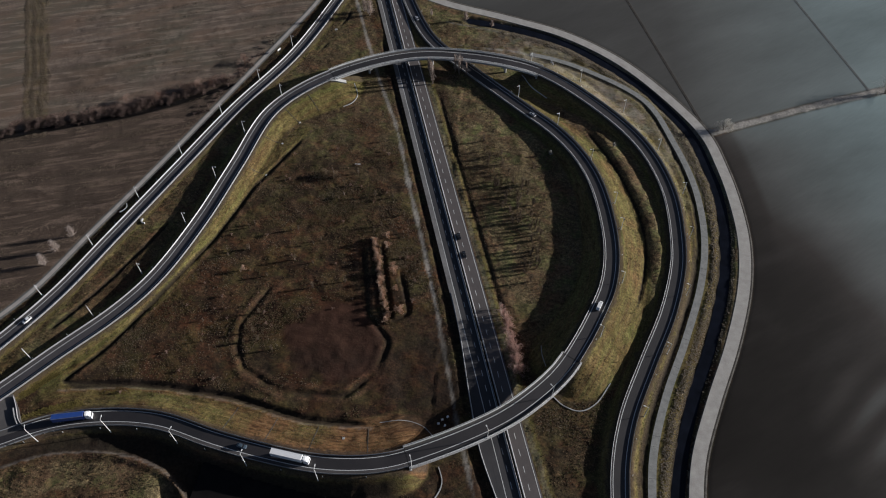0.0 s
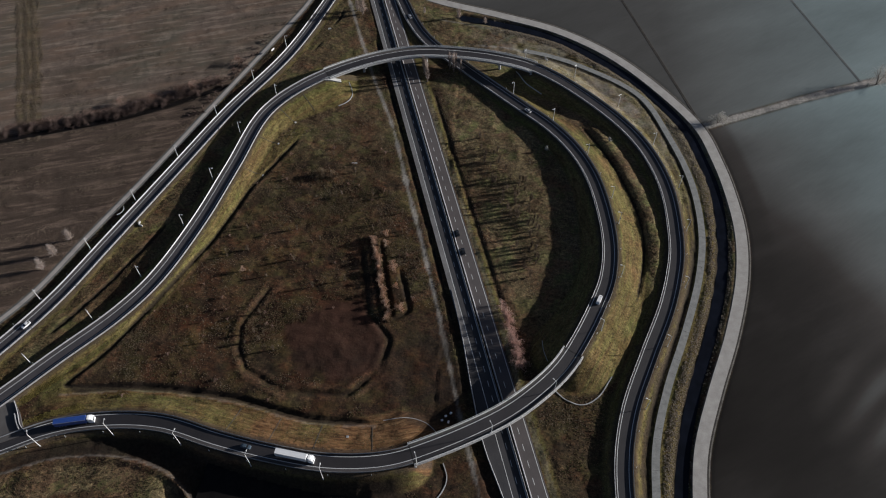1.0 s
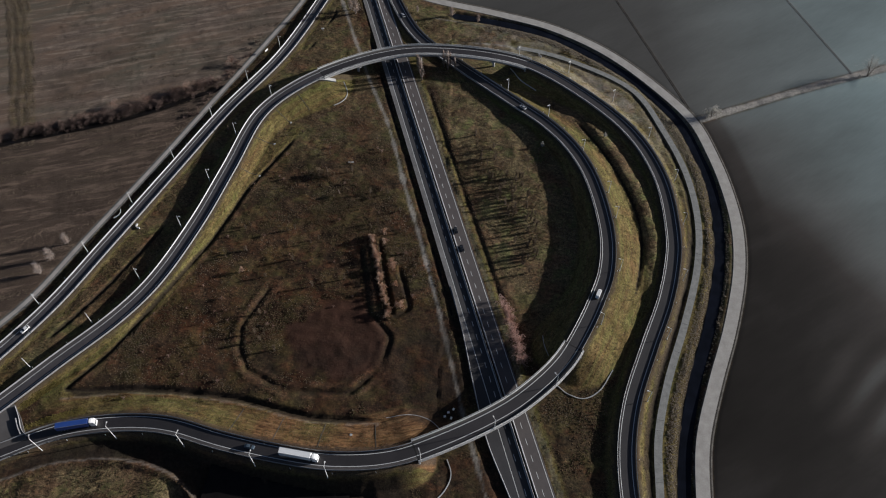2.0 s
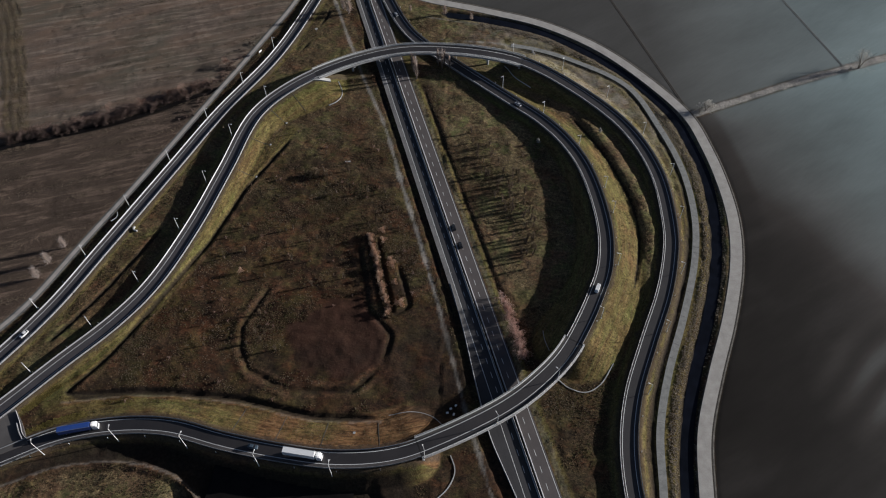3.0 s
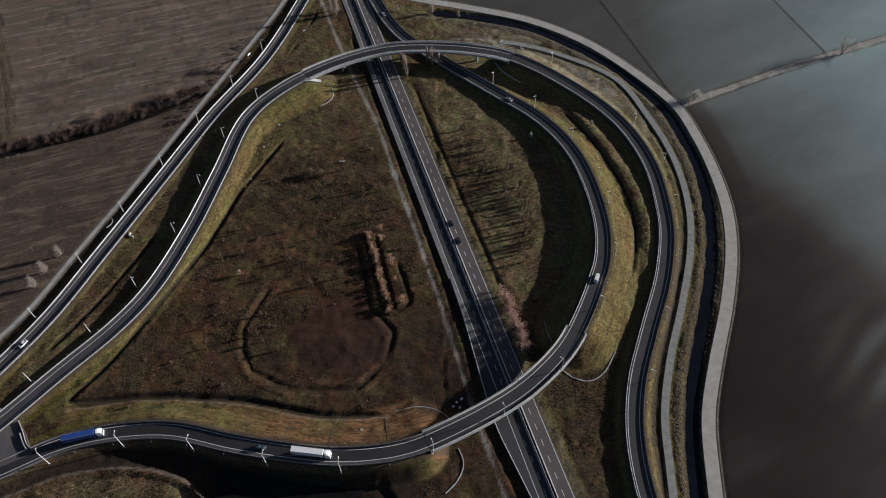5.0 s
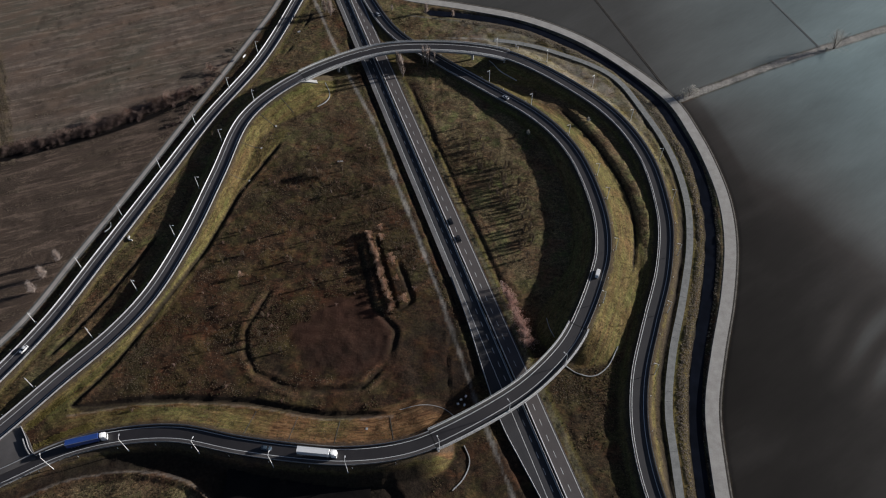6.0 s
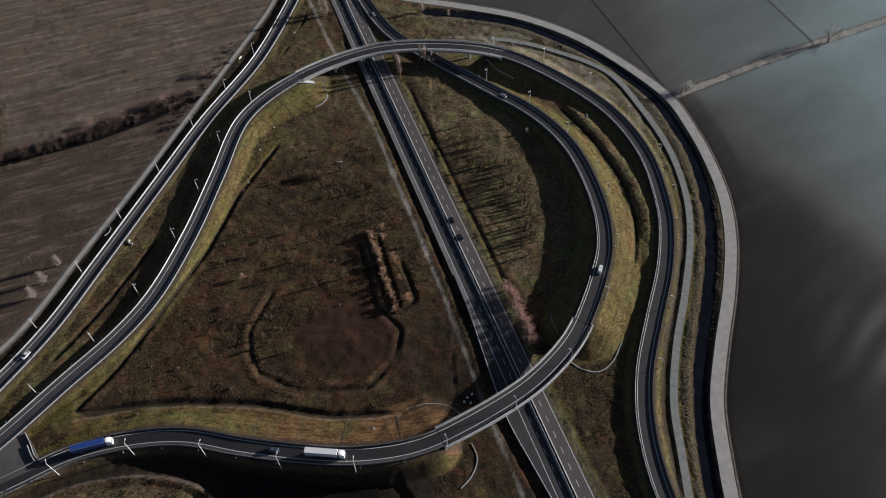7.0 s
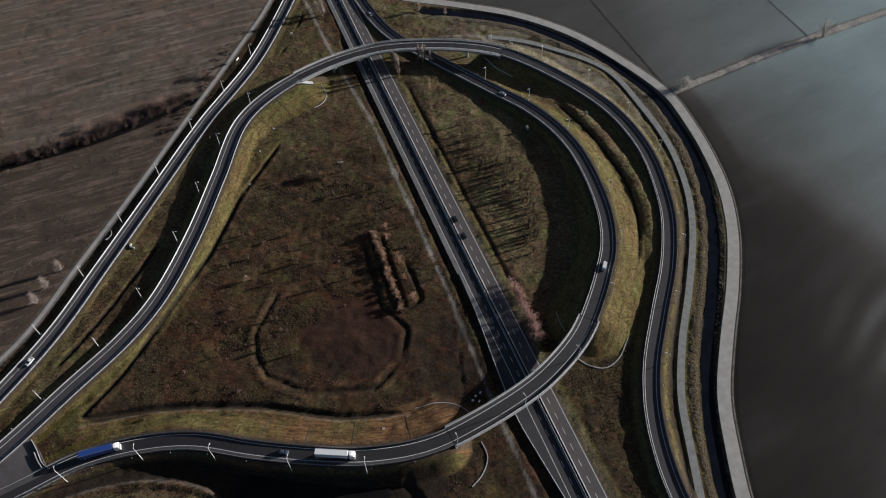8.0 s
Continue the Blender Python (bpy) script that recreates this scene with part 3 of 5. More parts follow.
# hedge ditch: its dark band also carries the hedge's shade
# second, wide P_TOE_SOUTH band: shade at the slope foot, put into the colour
for path_, half_, depth_, wet_ in ((toe_line, 1.4, 0.9, 0.9), (P_TOE_SOUTH, 2.7, 0.5, 0.9), (P_POND_W, 1.5, 0.55, 0.4), (P_POND_S, 1.7, 0.75, 0.6), (P_POND_E, 1.7, 0.7, 0.5), (P_ROW_DITCH, 1.8, 0.9, 0.6), (offset(P_PATH, -3.3), 1.3, 0.5, 0.9), (offset(P_HEDGE, 3.4), 3.6, 1.5, 0.95), (P_MW_DITCH, 1.9, 0.8, 0.3),
                                   (P_MW_DITCH_E, 1.5, 0.55, 0.3), (P_CANAL, 5.2, 1.7, 0.9), (P_BERM, 1.05, 0.7, 1),
                                   (P_WEST_DITCH, 1.7, 1.0, 0.9), (P_NORTH_DITCH, 1.2, 0.8, 0.9), (P_NORTH_DITCH_B, 1.2, 0.8, 0.9)):
    dig(path_, half_, depth_, wet_)
# spoil banks thrown up beside the ditches, bare and rusty on top
SPOIL = np.zeros_like(XX)
for path_, o_, half_, tall_ in ((P_POND_W, 3.0, 2.0, 0.55), (P_POND_S, -3.0, 2.0, 0.55), (P_POND_S, 3.0, 1.6, 0.35), (P_POND_W, -3.0, 1.6, 0.3), (P_POND_E, 3.2, 1.8, 0.35),
                                (P_TOE_SOUTH, 2.9, 1.5, 0.35), (P_TOE, -2.8, 1.4, 0.25), (P_POND_E, -3.2, 1.6, 0.4)):
    up_ = np.clip(1 - reach(flat(offset(path_, o_)), half_ + 1) / half_, 0, 1) * (WET_SHADE < 0.3) * (BANK < 0.9)
    H = H + 0.42 * tall_ * up_
    SPOIL = np.maximum(SPOIL, up_)
# the low ridge between the two ramps
ridge_ = dense(offset(P_BERM, -4.8))
s_ = np.arange(len(ridge_)) * 0.7
ridge_[:, 2] = 5.0 * np.clip(1 - np.minimum(s_ / 25, s_[::-1] / 14), 0, 1)
H = H + 1.15 * np.clip(1.35 - reach(ridge_, 8) / 4.2, 0, 1) * (WET_SHADE < 0.6)
# the low, darker strip between the loop and the shore of the southern hump
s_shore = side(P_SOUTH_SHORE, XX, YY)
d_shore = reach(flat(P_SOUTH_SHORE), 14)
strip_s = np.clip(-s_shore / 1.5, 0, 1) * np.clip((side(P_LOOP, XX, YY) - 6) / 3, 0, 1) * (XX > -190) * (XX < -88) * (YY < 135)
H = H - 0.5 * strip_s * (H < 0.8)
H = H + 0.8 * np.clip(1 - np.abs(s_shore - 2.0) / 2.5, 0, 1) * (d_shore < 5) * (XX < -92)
WET_SHADE = np.maximum(WET_SHADE, 0.62 * strip_s)
SPOIL = np.maximum(SPOIL, 0.9 * np.clip(1 - np.abs(s_shore - 1.2) / 1.3, 0, 1) * (d_shore < 5))
# the pool south of the loop road
P_POOL = spline([(-96, 101), (-75, 99), (-48, 95), (-36, 94)])
pool = np.clip((15.5 - reach(flat(P_POOL), 20)) / 4, 0, 1) * (H < 0.6)
H = H - 1.3 * pool
WET_SHADE = np.maximum(WET_SHADE, pool)
# humps of the rough ground
fine = (XX > -262) & (XX < 292) & (YY > 66) & (YY < 462)
rng = np.random.default_rng(4)


def lumps(scale, amount):
    """Smooth random relief, by interpolation on a coarse lattice."""
    n = 64
    lat = rng.normal(size=(n, n))
    u, w = (XX / scale) % (n - 1), (YY / scale) % (n - 1)
    i, j = u.astype(int), w.astype(int)
    a, c = u - i, w - j
    a, c = a * a * (3 - 2 * a), c * c * (3 - 2 * c)
    i2, j2 = (i + 1) % n, (j + 1) % n
    return amount * ((lat[j, i] * (1 - a) + lat[j, i2] * a) * (1 - c) + (lat[j2, i] * (1 - a) + lat[j2, i2] * a) * c)


S_FARM = side(P_FARM, XX, YY)
S_LANE = side(P_LANE, XX, YY)
plough_zone = np.clip(-S_FARM / 1.5 - 1.0, 0, 1)
wet_zone = np.clip(S_LANE / 1.2 - 2.9, 0, 1)
d_cross = reach(flat(P_CROSS), 12)
wet_zone *= 1 - 0.8 * np.clip((4.0 - d_cross) / 1.5, 0, 1)
road_flat = np.zeros_like(XX)
for path_, half_ in ((P_LOOP, 5.2), (P_RING, 5.2), (P_WEST, 5.2), (P_MOTOR, 9.2), (P_FARM, 2.6), (P_PATH, 2.8), (P_LANE, 4.0)):
    road_flat = np.maximum(road_flat, np.clip(half_ + 1 - reach(flat(path_), half_ + 4), 0, 1))
rough = (1 - road_flat) * (1 - wet_zone) * fine
H = H + rough * (lumps(3.1, 0.10) + lumps(7.3, 0.14) + lumps(23.0, 0.12)) * np.where(plough_zone > 0.5, 0.45, 1.0)
H = np.where(road_flat > 0, np.minimum(H, np.where(BANK > 0.2, H, -0.10)), H)
# strips with their own growth
d_motor = reach(flat(P_MOTOR), 60)
mw_side = side(P_MOTOR, XX, YY)
strip_e = np.clip(2.6 - np.abs(mw_side - 10.9), 0, 1) * (YY < 470)
verge_zone = np.clip(BANK, 0, 1)
verge_zone = np.maximum(verge_zone, strip_e)
verge_zone = np.maximum(verge_zone, np.clip((11 + lumps(5.0, 1.5) - reach(flat(toe_line), 17)) / 4, 0, 1) * (side(toe_line, XX, YY) > 0))
# shade on the loop's outer slope, painted as dark ground instead of grass
slope_shade = np.clip((side(P_LOOP, XX, YY) - 5.5) / 2, 0, 1) * np.clip((-8 - XX) / 8, 0, 1) * np.clip((XX + 195) / 25, 0, 1) * (YY < 130)
verge_zone *= 1 - 0.85 * slope_shade
# shade beside the motorway, painted into the marsh as dark ground
shade_marsh = np.clip(1.2 - np.hypot((XX + 8) / 26, (YY - 164) / 30), 0, 0.68) * (d_motor > 15) * (mw_side < -13)
WET_SHADE = np.maximum(WET_SHADE, shade_marsh * np.clip(0.8 + lumps(5.0, 0.4), 0, 1))
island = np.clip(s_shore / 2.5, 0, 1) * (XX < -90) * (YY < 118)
WET_SHADE = np.maximum(WET_SHADE, 0.85 * slope_shade * (1 - island))
WET_SHADE *= 1 - 0.8 * island
# the shade round the concrete blocks, painted likewise
shade_blocks = np.clip(1.25 - np.hypot((XX + 3) / 16, (YY - 140) / 11), 0, 0.75) * (mw_side < -12) * (H < 2.5)
WET_SHADE = np.maximum(WET_SHADE, shade_blocks * np.clip(0.85 + lumps(5.0, 0.3), 0, 1))
# darker patches between the pond and the foot of the loop
dark_patches = np.clip(1.35 - np.hypot((XX + 45) / 62, (YY - 156) / 24), 0, 1) * (mw_side < -14) * (BANK < 0.1)
WET_SHADE = np.maximum(WET_SHADE, dark_patches * np.clip(0.26 + lumps(7.0, 0.16) + lumps(3.0, 0.08), 0, 0.5))
# darker ground south of the southern flyover
dark_south = np.clip(1.3 - np.hypot((XX - 30) / 42, (YY - 108) / 34), 0, 1) * (YY < 145) * (np.abs(mw_side) > 9.5)
WET_SHADE = np.maximum(WET_SHADE, 0.45 * dark_south * np.clip(0.8 + lumps(5.5, 0.35), 0, 1) * (H < 3))
# the bank below the country lane is reedy, not bare mud
WET_SHADE = np.where((S_LANE > -6.6) & (S_LANE < -2.5) & (XX > 60), 0.35 * WET_SHADE, WET_SHADE)
d_path = reach(flat(P_PATH), 14)
s_path = side(P_PATH, XX, YY)
d_canal = reach(flat(P_CANAL), 12)
verge_zone = np.maximum(verge_zone, np.clip((9.5 - d_path) / 2, 0, 1) * (S_LANE < -9.5) * 0.9)
P_STRIP = spline([(-318, 470), (-279, 385), (-268, 357), (-254, 322), (-246, 303)])
d_strip = reach(flat(P_STRIP), 14)
verge_zone = np.maximum(verge_zone, 0.5 * np.clip((8.0 - d_strip) / 2 + 0.3 * lumps(3.0, 1.0), 0, 1) * np.clip(0.7 + lumps(4.0, 0.4), 0.2, 1) * (d_strip < 11))
red_zone = np.clip((31 + lumps(6.0, 2.5) - np.hypot((XX + 49) * 0.95, YY - 176)) / 14, 0, 0.9) * (side(P_POND_E, XX, YY) > 0)
inland = (1 - np.clip(BANK * 3, 0, 1)) * (mw_side < -16) * (S_FARM > 20) * (YY > 130)
red_zone = np.maximum(red_zone, np.clip(0.40 + lumps(13.0, 0.3) + lumps(4.0, 0.12), 0, 0.58) * np.clip((262 - YY) / 60, 0, 1) * inland)
track_zone = 0.66 * np.clip((1.25 - reach(flat(P_TRACK), 6)) / 0.9 + lumps(6.3, 0.40) + lumps(2.3, 0.15), 0, 1) * (reach(flat(P_TRACK), 6) < 3)
track_zone = np.maximum(track_zone, np.clip((2.7 - d_cross) / 0.9 + lumps(5.0, 0.3), 0, 0.85))
fade_ = dense(spline([(44, 389.5), (31, 393.3), (18, 395), (4, 396), (-6, 398)]))
fade_[:, 2] = np.linspace(0, 1.6, len(fade_))
track_zone = np.maximum(track_zone, 0.6 * np.clip((2.0 - reach(fade_, 6)) / 0.9 + lumps(3.1, 0.3) - 0.15, 0, 1) * (reach(fade_, 6) < 3))
bank_ = reach(flat(spline([(-14, 421), (18, 413.5), (45, 407), (70, 394)])), 4)
track_zone = np.maximum(track_zone, 0.38 * np.clip((0.8 - bank_) / 0.5 + lumps(2.7, 0.3), 0, 1) * (bank_ < 1.8))
track_zone = np.maximum(track_zone, np.clip((1.3 - np.abs(mw_side - 9.9 - lumps(11.0, 0.3))) / 0.5 + lumps(5.1, 0.4), 0, 0.18) * (np.abs(mw_side - 9.9) < 2) * (YY < 360))
track_zone = np.maximum(track_zone, np.clip((3.4 - np.abs(S_LANE)) / 0.6, 0, 0.35))
track_zone = np.maximum(track_zone, np.clip((2.4 - np.abs(S_FARM)) / 1.0 + lumps(2.0, 0.2), 0, 0.3) * (np.abs(S_FARM) < 3))

# paler growth outside the ring, towards the canal, with haze mixed into the colour
pale_haze = np.clip((YY - 255) / 70, 0, 1) * np.clip(XX / 40, 0, 1) * (side(P_RING, XX, YY) > 5) * (S_LANE < -3.5)
track_zone = np.maximum(track_zone, pale_haze * np.clip(0.23 + lumps(4.3, 0.10) + lumps(1.9, 0.08), 0, 0.4))
track_zone = np.maximum(track_zone, np.clip((0.7 - np.abs(s_shore - 0.9)) / 0.5 + lumps(2.4, 0.3), 0, 0.34) * (np.abs(s_shore - 0.9) < 1.4) * (XX < -90) * (d_shore < 5))
crest_ = reach(flat(offset(P_TOE_SOUTH, 2.3)), 4)
track_zone = np.maximum(track_zone, np.clip((0.6 - crest_) / 0.5 + lumps(2.6, 0.4), 0, 0.22) * (crest_ < 1.3))
grove_zone = np.clip((mw_side - 15) / 4 + lumps(9.0, 0.3), 0, 1) * np.clip(0.85 + lumps(6.0, 0.3), 0.3, 1) * (S_LANE < 0) * np.clip((YY - 165) / 60, 0.1, 1)
grove_zone = np.maximum(grove_zone, 0.45 * np.clip((YY - 285) / 30 + lumps(14.0, 0.5), 0, 1) * (mw_side < -15) * (S_FARM > 10))
grove_zone = np.maximum(grove_zone, 0.8 * np.clip((s_shore - 2) / 4 + lumps(8.0, 0.3), 0, 1) * (XX < -85) * (YY < 122) * (d_shore < 900))
between = (side(P_WEST, XX, YY) < -4.5) & (side(P_RING, XX, YY) > 4.5) & (YY < 375) & (XX < -100)
grove_zone = np.maximum(grove_zone, np.clip(0.62 + lumps(6.5, 0.3), 0, 0.9) * between)
# distance along and across the nearest road, so that mown growth runs with it
FLOW_S, FLOW_O, FLOW_D = XX.copy(), YY.copy(), np.full(XX.shape, 1e3)
for path_, wide_ in ((P_LOOP, 24), (P_RING, 24), (P_WEST, 20), (P_PATH, 6)):
    q_ = dense(path_, 0.8)
    for k_, (p_, n_) in enumerate(zip(q_, normals(q_))):
        i0, i1 = np.searchsorted(GX, (p_[0] - wide_, p_[0] + wide_))
        j0, j1 = np.searchsorted(GY, (p_[1] - wide_, p_[1] + wide_))
        if i1 > i0 and j1 > j0:
            w_ = np.s_[j0:j1, i0:i1]
            dx, dy = XX[w_] - p_[0], YY[w_] - p_[1]
            d_ = np.hypot(dx, dy)
            hit = d_ < FLOW_D[w_]
            FLOW_D[w_] = np.where(hit, d_, FLOW_D[w_])
            FLOW_S[w_] = np.where(hit, k_ * 0.8 - dx * n_[1] + dy * n_[0], FLOW_S[w_])
            FLOW_O[w_] = np.where(hit, dx * n_[0] + dy * n_[1], FLOW_O[w_])
# rusty growth: on the spoil banks and the inner slope of the loop
RUST = np.clip(0.5 * SPOIL + lumps(3.0, 0.22) * (SPOIL > 0), 0, 0.6)
RUST = np.maximum(RUST, np.clip(0.45 + lumps(6.0, 0.3), 0, 0.8) * island)
RUST = np.maximum(RUST, np.clip((XX + 150) / 120 + lumps(12.0, 0.3) + lumps(4.0, 0.15), 0, 0.8) * (XX < 5) * (YY > 113) * (YY < 142) * np.clip((BANK - 0.3) * 3, 0, 1))
RUST = np.maximum(RUST, np.clip(plough_zone * (np.clip((side(P_HEDGE, XX, YY) + 3) / 4, 0, 1) + lumps(17.0, 0.15)), 0, 0.9) * plough_zone)
RUST = np.maximum(RUST, np.clip(0.05 + lumps(8.5, 0.30), 0, 0.40) * np.clip(3 - np.abs(FLOW_D - 14) / 2.5, 0, 1) * (XX > 50) * (YY > 140) * (YY < 330) * (BANK > 0.3))
ruts = np.maximum(np.clip(1.3 - np.abs(mw_side - 16.0 - lumps(14.0, 0.3)) / 0.7, 0, 1), np.clip(1.3 - np.abs(mw_side - 18.2 - lumps(14.0, 0.3)) / 0.6, 0, 1))
RUST = np.maximum(RUST, ruts * np.clip(0.5 + lumps(5.0, 0.3), 0, 0.75) * (YY > 195) * (YY < 350))
grove_zone = grove_zone * (1 - 0.9 * np.clip(ruts, 0, 1) * (YY > 195) * (YY < 350))
LUSH = np.clip(1.3 - np.hypot((XX + 173) / 17, (YY - 139) / 11) + lumps(4.0, 0.25), 0, 1) * (BANK > 0.1)
RUST = RUST * (1 - LUSH)
SHOULDER = np.clip((6.3 + lumps(2.1, 0.35) - FLOW_D) / 0.9, 0, 0.8) * (BANK > 0.3)
# haze put into the field colours: palest beyond the cross path
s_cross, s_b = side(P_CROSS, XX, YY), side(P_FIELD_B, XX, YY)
haze_n = np.where(s_b > 0, np.clip(0.72 + (XX - 260) / 350, 0.5, 1.0), np.clip((XX - 70) / 310, 0.20, 0.6))
haze_s = -0.03 + 0.0056 * (XX - 162) + 0.0030 * (YY - 223) + lumps(60.0, 0.05) + lumps(21.0, 0.02)
haze_s = 0.5 * (haze_s + np.sqrt(haze_s ** 2 + 0.01))
# a streaked patch of glint, painted into the field colour
glint_streaks = np.clip(1 - np.hypot((XX - 218) / 56, (YY - 152) / 44), 0, 1) * np.clip(0.62 + 0.38 * np.sin((YY - 0.8 * XX) / 3.1 + lumps(40.0, 0.9)), 0, 1)
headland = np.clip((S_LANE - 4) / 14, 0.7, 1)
haze_zone = np.where(s_cross < 0, haze_n * np.where(side(P_FIELD_A, XX, YY) > 0, 1.0, 0.95), np.clip(haze_s * headland + 0.36 * glint_streaks, 0, 1.1))


def ground():
    n, m = XX.shape
    idx = np.arange(n * m).reshape(n, m)
    quads = np.stack([idx[:-1, :-1], idx[:-1, 1:], idx[1:, 1:], idx[1:, :-1]], -1).reshape(-1, 4)
    me = bpy.data.meshes.new("ground")
    me.vertices.add(n * m)
    me.vertices.foreach_set("co", np.stack([XX, YY, H], -1).ravel().astype(np.float32))
    me.loops.add(quads.size)
    me.loops.foreach_set("vertex_index", quads.ravel().astype(np.int32))
    me.polygons.add(len(quads))
    me.polygons.foreach_set("loop_start", (np.arange(len(quads)) * 4).astype(np.int32))
    me.polygons.foreach_set("loop_total", np.full(len(quads), 4, np.int32))
    for name, chans in (("zone", (verge_zone, plough_zone, wet_zone, grove_zone)), ("spot", (red_zone, track_zone, np.clip(WET_SHADE, 0, 0.92), haze_zone)), ("flow", (FLOW_S, FLOW_O, RUST, SHOULDER))):
        a = me.color_attributes.new(name, "FLOAT_COLOR", "POINT")
        a.data.foreach_set("color", np.stack(chans, -1).ravel().astype(np.float32))
    me.update()
    me.validate()
    me.materials.append(M["ground"])
    ob = new("ground", me)
    me.shade_smooth()
    return tagged(ob, "flat winter farmland with marsh, grassy embankments and dark ditches", "ground", kind="structure")


ground()


def height_at(x, y):
    i = np.clip(np.searchsorted(GX, x) - 1, 0, len(GX) - 2)
    j = np.clip(np.searchsorted(GY, y) - 1, 0, len(GY) - 2)
    a, c = (x - GX[i]) / (GX[i + 1] - GX[i]), (y - GY[j]) / (GY[j + 1] - GY[j])
    return (H[j, i] * (1 - a) + H[j, i + 1] * a) * (1 - c) + (H[j + 1, i] * (1 - a) + H[j + 1, i + 1] * a) * c


def zone_at(field, x, y):
    i = np.clip(np.searchsorted(GX, x), 0, len(GX) - 1)
    j = np.clip(np.searchsorted(GY, y), 0, len(GY) - 1)
    return field[j, i]


def water(path, half, z, label, mat="water"):
    q = path.copy()
    q[:, 2] = z
    ob = swept("water", q, [(-half, -0.05), (-half, 0), (half, 0), (half, -0.05)], M[mat])
    return tagged(ob, label, "water", kind="structure")


# the far furrow takes paler soil: haze put into its colour
for path_, soil_ in ((P_FIELD_A, "soil_dark"), (P_FIELD_B, "soil_pale")):
    ditch_ = swept("field_ditch", path_, [(-0.8, -0.2), (-0.8, 0.02), (-0.5, 0.12), (-0.2, 0.03), (0.2, 0.03), (0.5, 0.12), (0.8, 0.02), (0.8, -0.2)], M[soil_])
    tagged(ditch_, "narrow muddy drainage furrow across the wet field", "furrow", kind="structure")
water(P_CANAL, 2.75, -0.85, "dark still water in a field canal", "canal_water")
water(P_POOL, 15.0, -0.45, "black pool beside the road embankment")
# dark sheet added where the hedge's shade lies
water(offset(P_HEDGE, 3.2), 1.7, -0.75, "black sheet standing in for the shade below the hedge")
water(P_MW_DITCH, 0.7, -0.80, "dark water in the roadside ditch")


# ---- roads ----
def road(path, half, mat, label, lines=(), skirt=0.30):
    ob = swept("road", path, [(-half, -skirt), (-half, 0), (half, 0), (half, -skirt)], mat)
    tagged(ob, label, "road", kind="structure")
    for o, w in lines:
        swept("edge_line", path, strip(o, w), M["paint"], ob)
    return ob


def cut(path, s0, s1):
    d = np.r_[0, np.cumsum(np.linalg.norm(np.diff(path[:, :2], axis=0), axis=1))]
    u = np.r_[s0, d[(d > s0 + 0.05) & (d < s1 - 0.05)], s1]
    return np.stack([np.interp(u, d, path[:, k]) for k in range(3)], 1)


def spans(path, ends):
    s = sorted((station_near(path, *ends[0]), station_near(path, *ends[1])))
    return (cut(path, 0, s[0]), cut(path, s[0], s[1]), cut(path, s[1], length_of(path)), s)


RAMP_LINES = ((-2.8, 0.22), (2.15, 0.22))
M["strip_worn"] = plain("strip_worn", (0.085, 0.080, 0.078), (0.245, 0.235, 0.225), 0.055, 0.85, fine=16, bump=0.2, dist=0.01)
M["asphalt_shoulder"] = plain("asphalt_shoulder", (0.052, 0.047, 0.047), (0.098, 0.090, 0.088), 0.09, 0.8, fine=30, bump=0.2, dist=0.01)
road_loop = road(P_LOOP, 3.65, M["asphalt"], "dark asphalt loop ramp with white edge lines", RAMP_LINES)
WIDE_LINES = ((-2.5, 0.22), (1.8, 0.22))
ring_s0, ring_s1 = spans(P_RING, BRIDGES["ring"])[3]
road_ring = road(cut(P_RING, 0, ring_s1), 3.65, M["asphalt"], "dark asphalt ring ramp with white edge lines", RAMP_LINES)
road_ring_w = road(cut(P_RING, ring_s1, length_of(P_RING)), 3.8, M["asphalt_ramp"], "wider dark asphalt ring ramp running down from the flyover", WIDE_LINES)
road_west = road(P_WEST, 3.45, M["asphalt_ramp"], "dark asphalt slip road with white edge lines", ((-2.5, 0.22), (1.75, 0.22)))
for road_, path_ in ((road_loop, spans(P_LOOP, BRIDGES["loop"])[0]), (road_loop, spans(P_LOOP, BRIDGES["loop"])[2]), (road_ring, cut(P_RING, 0, ring_s1)), (road_ring_w, cut(P_RING, ring_s1, length_of(P_RING))), (road_west, P_WEST)):
    swept("shoulder", path_, strip(2.85, 1.86, -0.01, 0.005) if road_ is road_ring_w else strip(2.65, 1.56, -0.01, 0.005) if road_ is road_west else strip(2.95, 1.36, -0.01, 0.005), M["asphalt_shoulder"], road_, "worn pale hard shoulder")
motor_e = road(offset(P_MOTOR, 4.3), 3.75, M["asphalt_pale"], "worn grey asphalt motorway carriageway", ((-3.35, 0.3), (2.9, 0.22)))
# the west carriageway is darker than the east one
motor_w = road(offset(P_MOTOR, -4.8), 4.2, M["asphalt_dark"], "worn grey asphalt motorway carriageway beside the ditch", ((3.8, 0.3), (-1.75, 0.2)))
swept("shoulder", cut(offset(P_MOTOR, -4.8), 318, 990), strip(-3.05, 2.3, -0.01, 0.006), M["strip_worn"], motor_w, "pale worn shoulder strip")
bay_out = spline([mw(55, -8.5), mw(30, -9.4), mw(0, -11.8), mw(-25, -13.0), mw(-45, -11.2), mw(-70, -8.5)])
bay_out[:, 2] -= 0.01
n_bay = len(bay_out)
bay_s = (bay_out[:, :2] - MW_MID) @ MW_DIR
bay_in = np.array([mw(s, -8.2) for s in bay_s])
bay_verts = [*bay_out, *(bay_in - (0, 0, 0.01)), *(bay_out - (0, 0, 0.3))]
